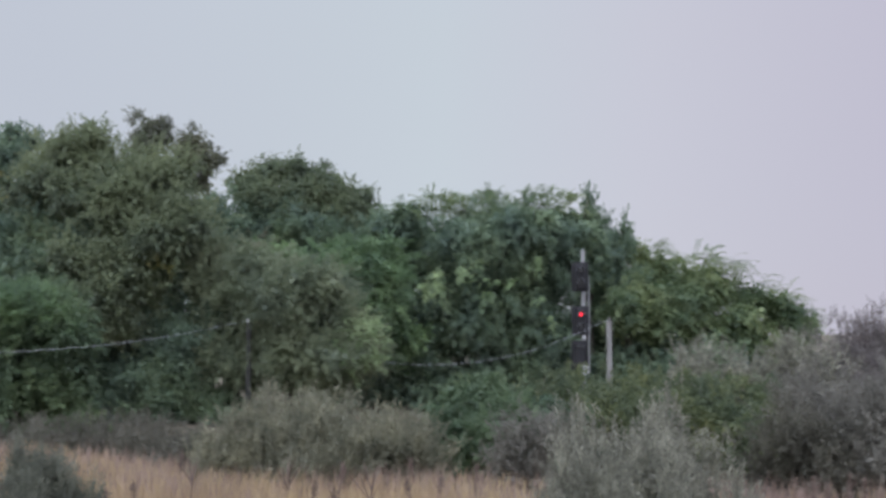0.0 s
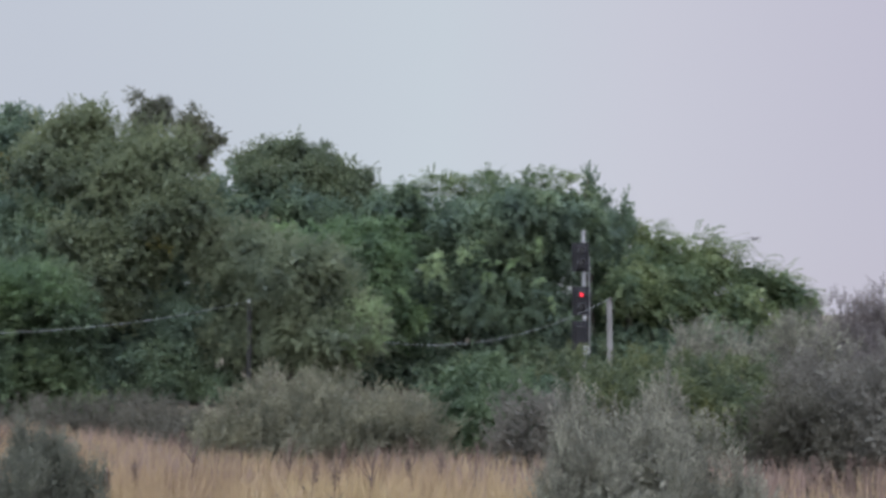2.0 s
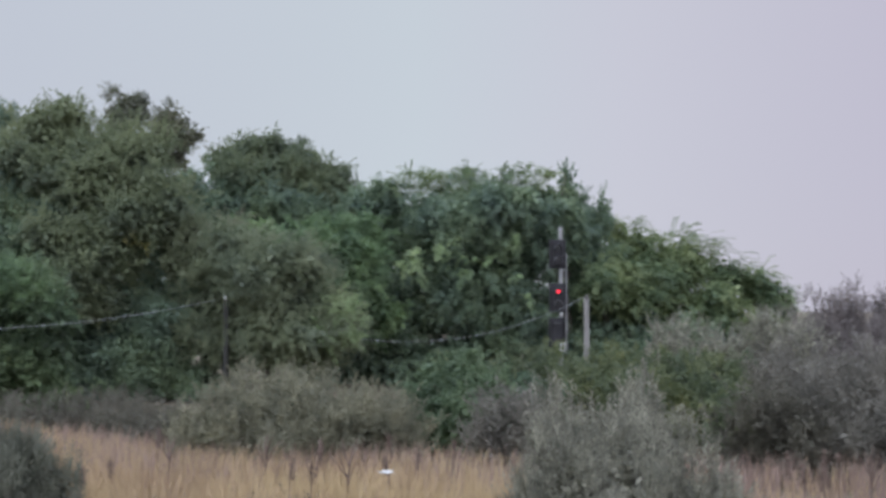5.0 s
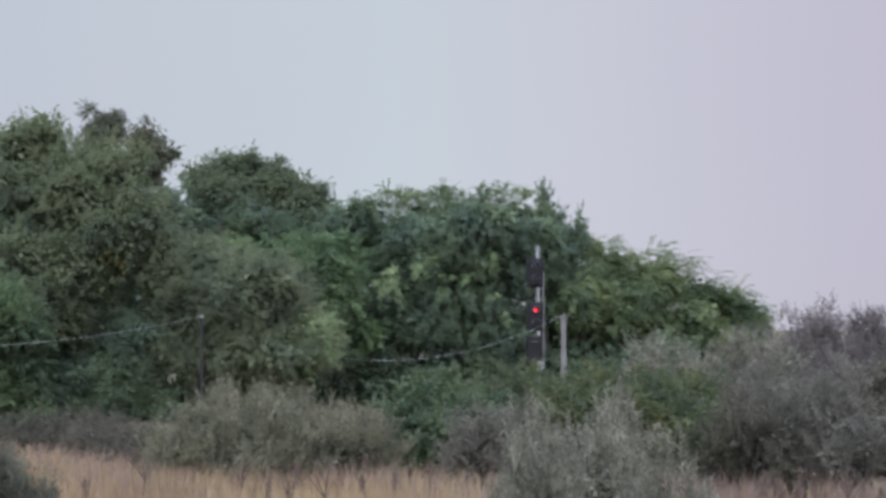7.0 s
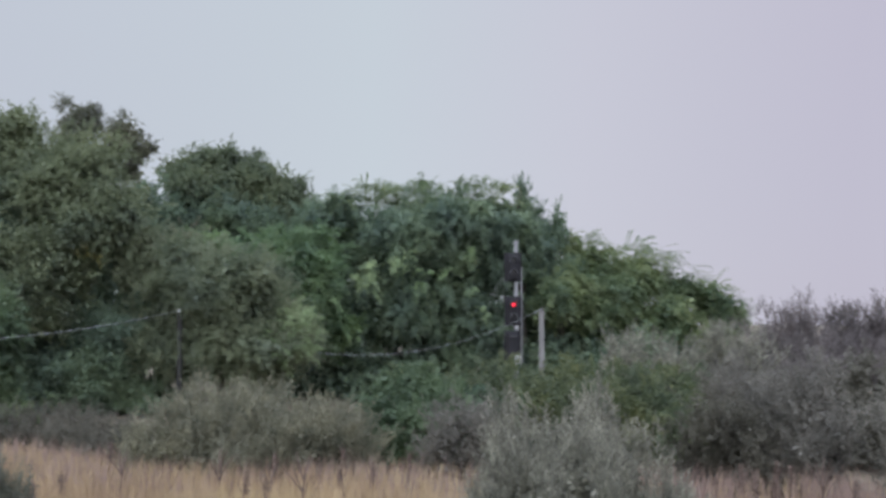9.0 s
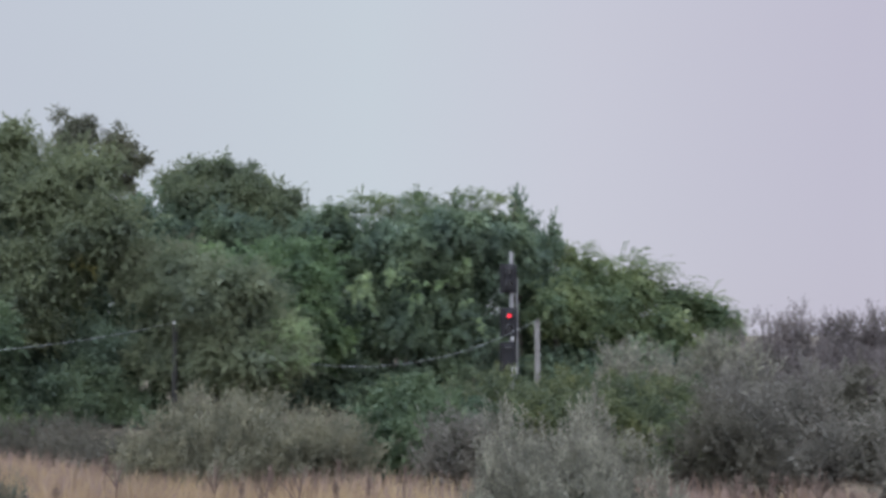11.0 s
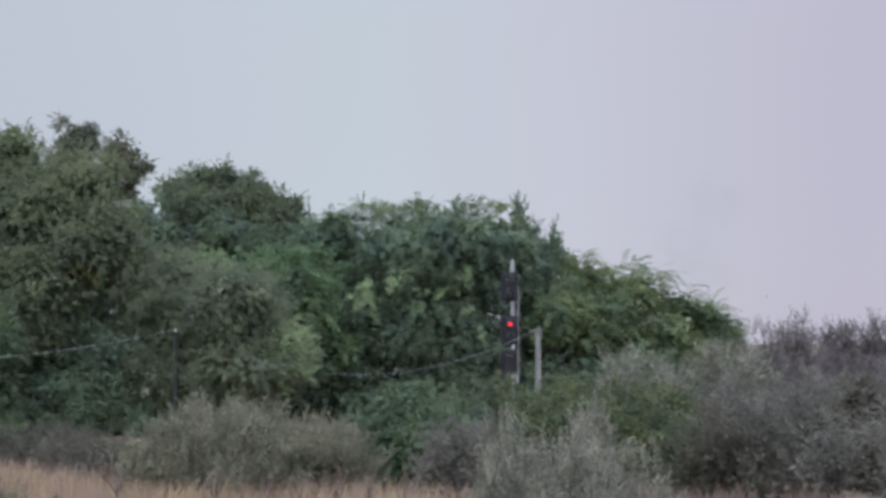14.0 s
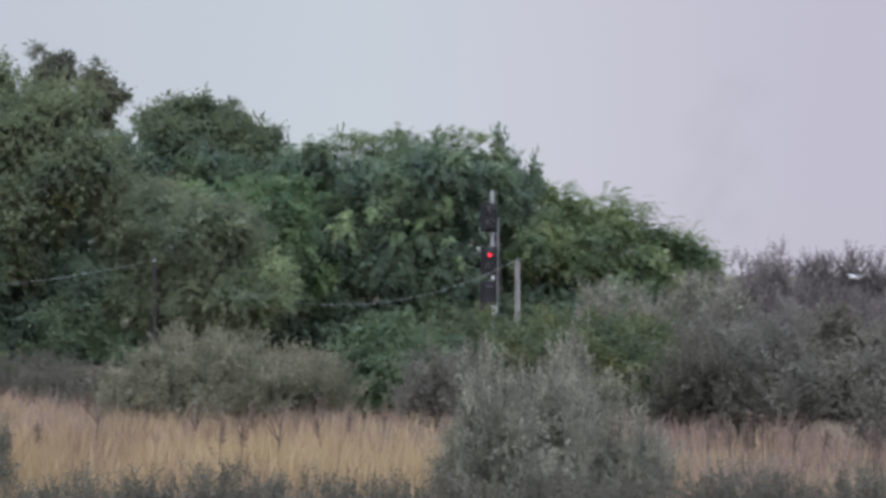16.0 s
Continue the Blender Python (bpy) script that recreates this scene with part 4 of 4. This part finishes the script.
# ---- birds ----
def bird(name, label, body_mat, wing_mat, length, span):
    t = thing(name, (0, 0, 0), label, "bird")
    s = length
    bm = bmesh.new()
    tube(bm, [(0.50 * s, 0, 0.03 * s), (0.42 * s, 0, 0.04 * s), (0.34 * s, 0, 0.03 * s), (0.2 * s, 0, 0), (0, 0, -0.01 * s), (-0.2 * s, 0, 0), (-0.36 * s, 0, 0.02 * s)],
         [0.035 * s, 0.07 * s, 0.065 * s, 0.11 * s, 0.12 * s, 0.085 * s, 0.03 * s], 10)
    part("body", bm, body_mat, t)
    bm = bmesh.new()
    tube(bm, [(0.50 * s, 0, 0.03 * s), (0.57 * s, 0, 0.02 * s), (0.61 * s, 0, 0.005 * s)], [0.022 * s, 0.016 * s, 0.004 * s], 6)
    part("beak", bm, BEAK if body_mat is FEATHER_WHITE else FEATHER_DARK, t)
    bm = bmesh.new()
    lo = [bm.verts.new(p) for p in ((-0.30 * s, -0.04 * s, 0.01 * s), (-0.30 * s, 0.04 * s, 0.01 * s), (-0.58 * s, 0.11 * s, 0.02 * s), (-0.58 * s, -0.11 * s, 0.02 * s))]
    bm.faces.new(lo)
    bmesh.ops.solidify(bm, geom=list(bm.faces), thickness=0.012 * s)
    part("tail", bm, body_mat, t)
    wings = []
    for sg in (1, -1):
        bm = bmesh.new()
        h = span / 2
        out = [(0.17 * s, 0.05), (0.24 * s, 0.3), (0.20 * s, 0.5), (0.02 * s, 0.85), (-0.14 * s, 1.0), (-0.12 * s, 0.8), (-0.10 * s, 0.5), (-0.14 * s, 0.3), (-0.16 * s, 0.05)]
        vs = [bm.verts.new((x, sg * y * h, 0.02 * s + 0.10 * h * math.sin(min(y, 0.5) * math.pi) - (0.05 * h * y))) for x, y in out]
        bm.faces.new(vs if sg > 0 else vs[::-1])
        bmesh.ops.triangulate(bm, faces=list(bm.faces))
        bmesh.ops.solidify(bm, geom=list(bm.faces), thickness=0.02 * s)
        wings.append(part("wing", bm, wing_mat, t))
    return t, wings


gull, gull_wings = bird("white_bird", "small white bird flying low over the field", FEATHER_WHITE, FEATHER_WHITE, 0.16, 0.22)
gull_b, gull_b_wings = bird("gull", "white gull with pale grey wings gliding past the thicket", FEATHER_WHITE, FEATHER_GREY, 0.25, 0.5)
dark_bird, dark_wings = bird("dark_bird", "small dark bird flying past above the trees", FEATHER_DARK, FEATHER_DARK, 0.42, 0.85)


# ---- thin smoke far behind the thicket ----
def smoke_material():
    """Thin smoke: thickest in the middle of a puff, nothing at its border."""
    m, n, l, b = material("thin_smoke", 1.0)
    b.inputs["Base Color"].default_value = (0.20, 0.19, 0.19, 1)
    b.inputs["Specular IOR Level"].default_value = 0.0
    co = n.new("ShaderNodeTexCoord")
    flat = n.new("ShaderNodeVectorMath")
    flat.operation = "MULTIPLY"
    flat.inputs[1].default_value = (1, 0, 1)
    l.new(co.outputs["Object"], flat.inputs[0])
    ln = n.new("ShaderNodeVectorMath")
    ln.operation = "LENGTH"
    l.new(flat.outputs[0], ln.inputs[0])
    no = n.new("ShaderNodeTexNoise")
    no.inputs["Scale"].default_value = 0.6
    l.new(co.outputs["Object"], no.inputs["Vector"])
    r = n.new("ShaderNodeMapRange")
    r.interpolation_type = "SMOOTHSTEP"
    r.inputs[1].default_value, r.inputs[2].default_value = 3.0, 0.0
    r.inputs[3].default_value, r.inputs[4].default_value = 0.0, 0.085
    l.new(ln.outputs["Value"], r.inputs[0])
    mu = n.new("ShaderNodeMath")
    mu.operation = "MULTIPLY"
    l.new(r.outputs[0], mu.inputs[0])
    l.new(no.outputs[0], mu.inputs[1])
    l.new(mu.outputs[0], b.inputs["Alpha"])
    return m


SMOKE = smoke_material()


def smoke_puff(seed, size):
    rng = np.random.default_rng(seed)
    bm = bmesh.new()
    bmesh.ops.create_icosphere(bm, subdivisions=3, radius=1)
    off = Vector(rng.uniform(-20, 20, 3))
    for v in bm.verts:
        v.co *= size * (1.12 + 0.10 * noise.noise(v.co * 1.3 + off))
    for f in bm.faces:
        f.smooth = True
    ob = part("smoke_puff", bm, SMOKE)
    ob.visible_shadow = False
    return tagged(ob, "thin grey puff of drifting smoke", "smoke", "smoke plume")


puffs = [smoke_puff(300 + i, r) for i, r in enumerate((3.0, 3.0, 3.0, 3.0, 3.0))]


def flap(wings, start, end, period, high, low):
    """Wing beats between start and end; held out level before and after."""
    for w, sg in zip(wings, (1, -1)):
        rows = [(0, pose(0, 0, 0, sg * 8))]
        n = int((end - start) / (period / 2))
        for k in range(n + 1):
            rows.append((round(start + k * period / 2, 3), pose(0, 0, 0, sg * (high if k % 2 else low))))
        rows.append((16, pose(0, 0, 0, sg * 8)))
        rows = [r for i, r in enumerate(rows) if i == 0 or r[0] > rows[i - 1][0] + 0.02]
        walk(w, rows)


def motions():
    walk(gull, [
        (0, pose(22, 19, 3.4, 0, 0, 195)),
        (2.6, pose(10.8, 15.2, 2.3, 0, 6, 195)),
        (3.4, pose(4.91, 13.90, 1.93, 0, 6, 215)),
        (3.5, pose(4.59, 13.80, 1.78, 0, 6, 215)),
        (3.7, pose(3.97, 13.70, 1.70, 4, 6, 215)),
        (3.9, pose(3.37, 13.60, 1.62, 0, 6, 215)),
        (4.0, pose(3.02, 13.50, 1.55, 0, 5, 215)),
        (4.2, pose(2.45, 13.40, 1.46, 0, 4, 215)),
        (5.2, pose(-1.2, 13.9, 1.2, 4, 2, 200)),
        (6.2, pose(-5.6, 15.0, 1.05, 6, 0, 190)),
        (8.0, pose(-14, 16, 1.6, 0, -4, 180)),
        (16, pose(-60, 18, 9, 0, -4, 180))])
    flap(gull_wings, 3.0, 6.0, 0.4, 16, -14)
    tracks = [((25.60, 86.00, 6.58), 0), ((24.88, 88.00, 8.68), 1), ((27.35, 90.00, 11.11), 2), ((26.45, 92.00, 13.61), 3), ((29.24, 94.00, 16.91), 4)]
    for ob, ((x, y, z), k) in zip(puffs, tracks):
        walk(ob, [(0, pose(x - 9, y, -6)), (11.5, pose(x - 6, y, -5 + k * 0.4)), (13, pose(x - 4.4, y, z - 7.5, 0, 0, 0)), (14.5, pose(x - 2.4, y, z - 2.6, 0, 15, 0)), (16, pose(x, y, z, 0, 40, 0))])
    walk(gull_b, [
        (0, pose(90, 34, 9, 0, 0, 180)),
        (12, pose(27, 24, 5.6, 0, 0, 182)),
        (15.5, pose(10.0, 20.6, 4.8, 0, 0, 190)),
        (15.9, pose(8.86, 20.00, 3.09, 0, 0, 195)),
        (16, pose(8.26, 20.00, 2.95, 0, 2, 195))])
    flap(gull_b_wings, 14, 15.9, 0.4, 16, -8)
    walk(dark_bird, [
        (0, pose(7.37, 62.00, 9.12, 0, 0, 55)),
        (0.3, pose(8.65, 61.00, 9.63, 0, -8, 55)),
        (0.5, pose(9.52, 60.50, 10.06, 0, -8, 55)),
        (0.9, pose(11.20, 60.00, 9.80, 0, -6, 55)),
        (1.1, pose(12.05, 60.00, 8.89, 0, 0, 55)),
        (1.3, pose(12.71, 60.00, 8.46, 0, 0, 55)),
        (1.5, pose(13.48, 60.00, 8.36, 0, 4, 55)),
        (1.7, pose(14.17, 60.00, 7.63, 0, 10, 58)),
        (1.9, pose(14.75, 60.00, 6.87, 0, 15, 60)),
        (2.1, pose(15.03, 60.00, 6.36, 0, 10, 60)),
        (2.3, pose(15.20, 60.00, 6.21, 0, 8, 60)),
        (2.7, pose(15.51, 60.00, 4.88, 0, 8, 60)),
        (4.0, pose(23, 78, 3.2, 0, 0, 60)),
        (16, pose(60, 190, 12, 0, 0, 60))])
    flap(dark_wings, 0.1, 2.6, 0.4, 24, -14)


motions()
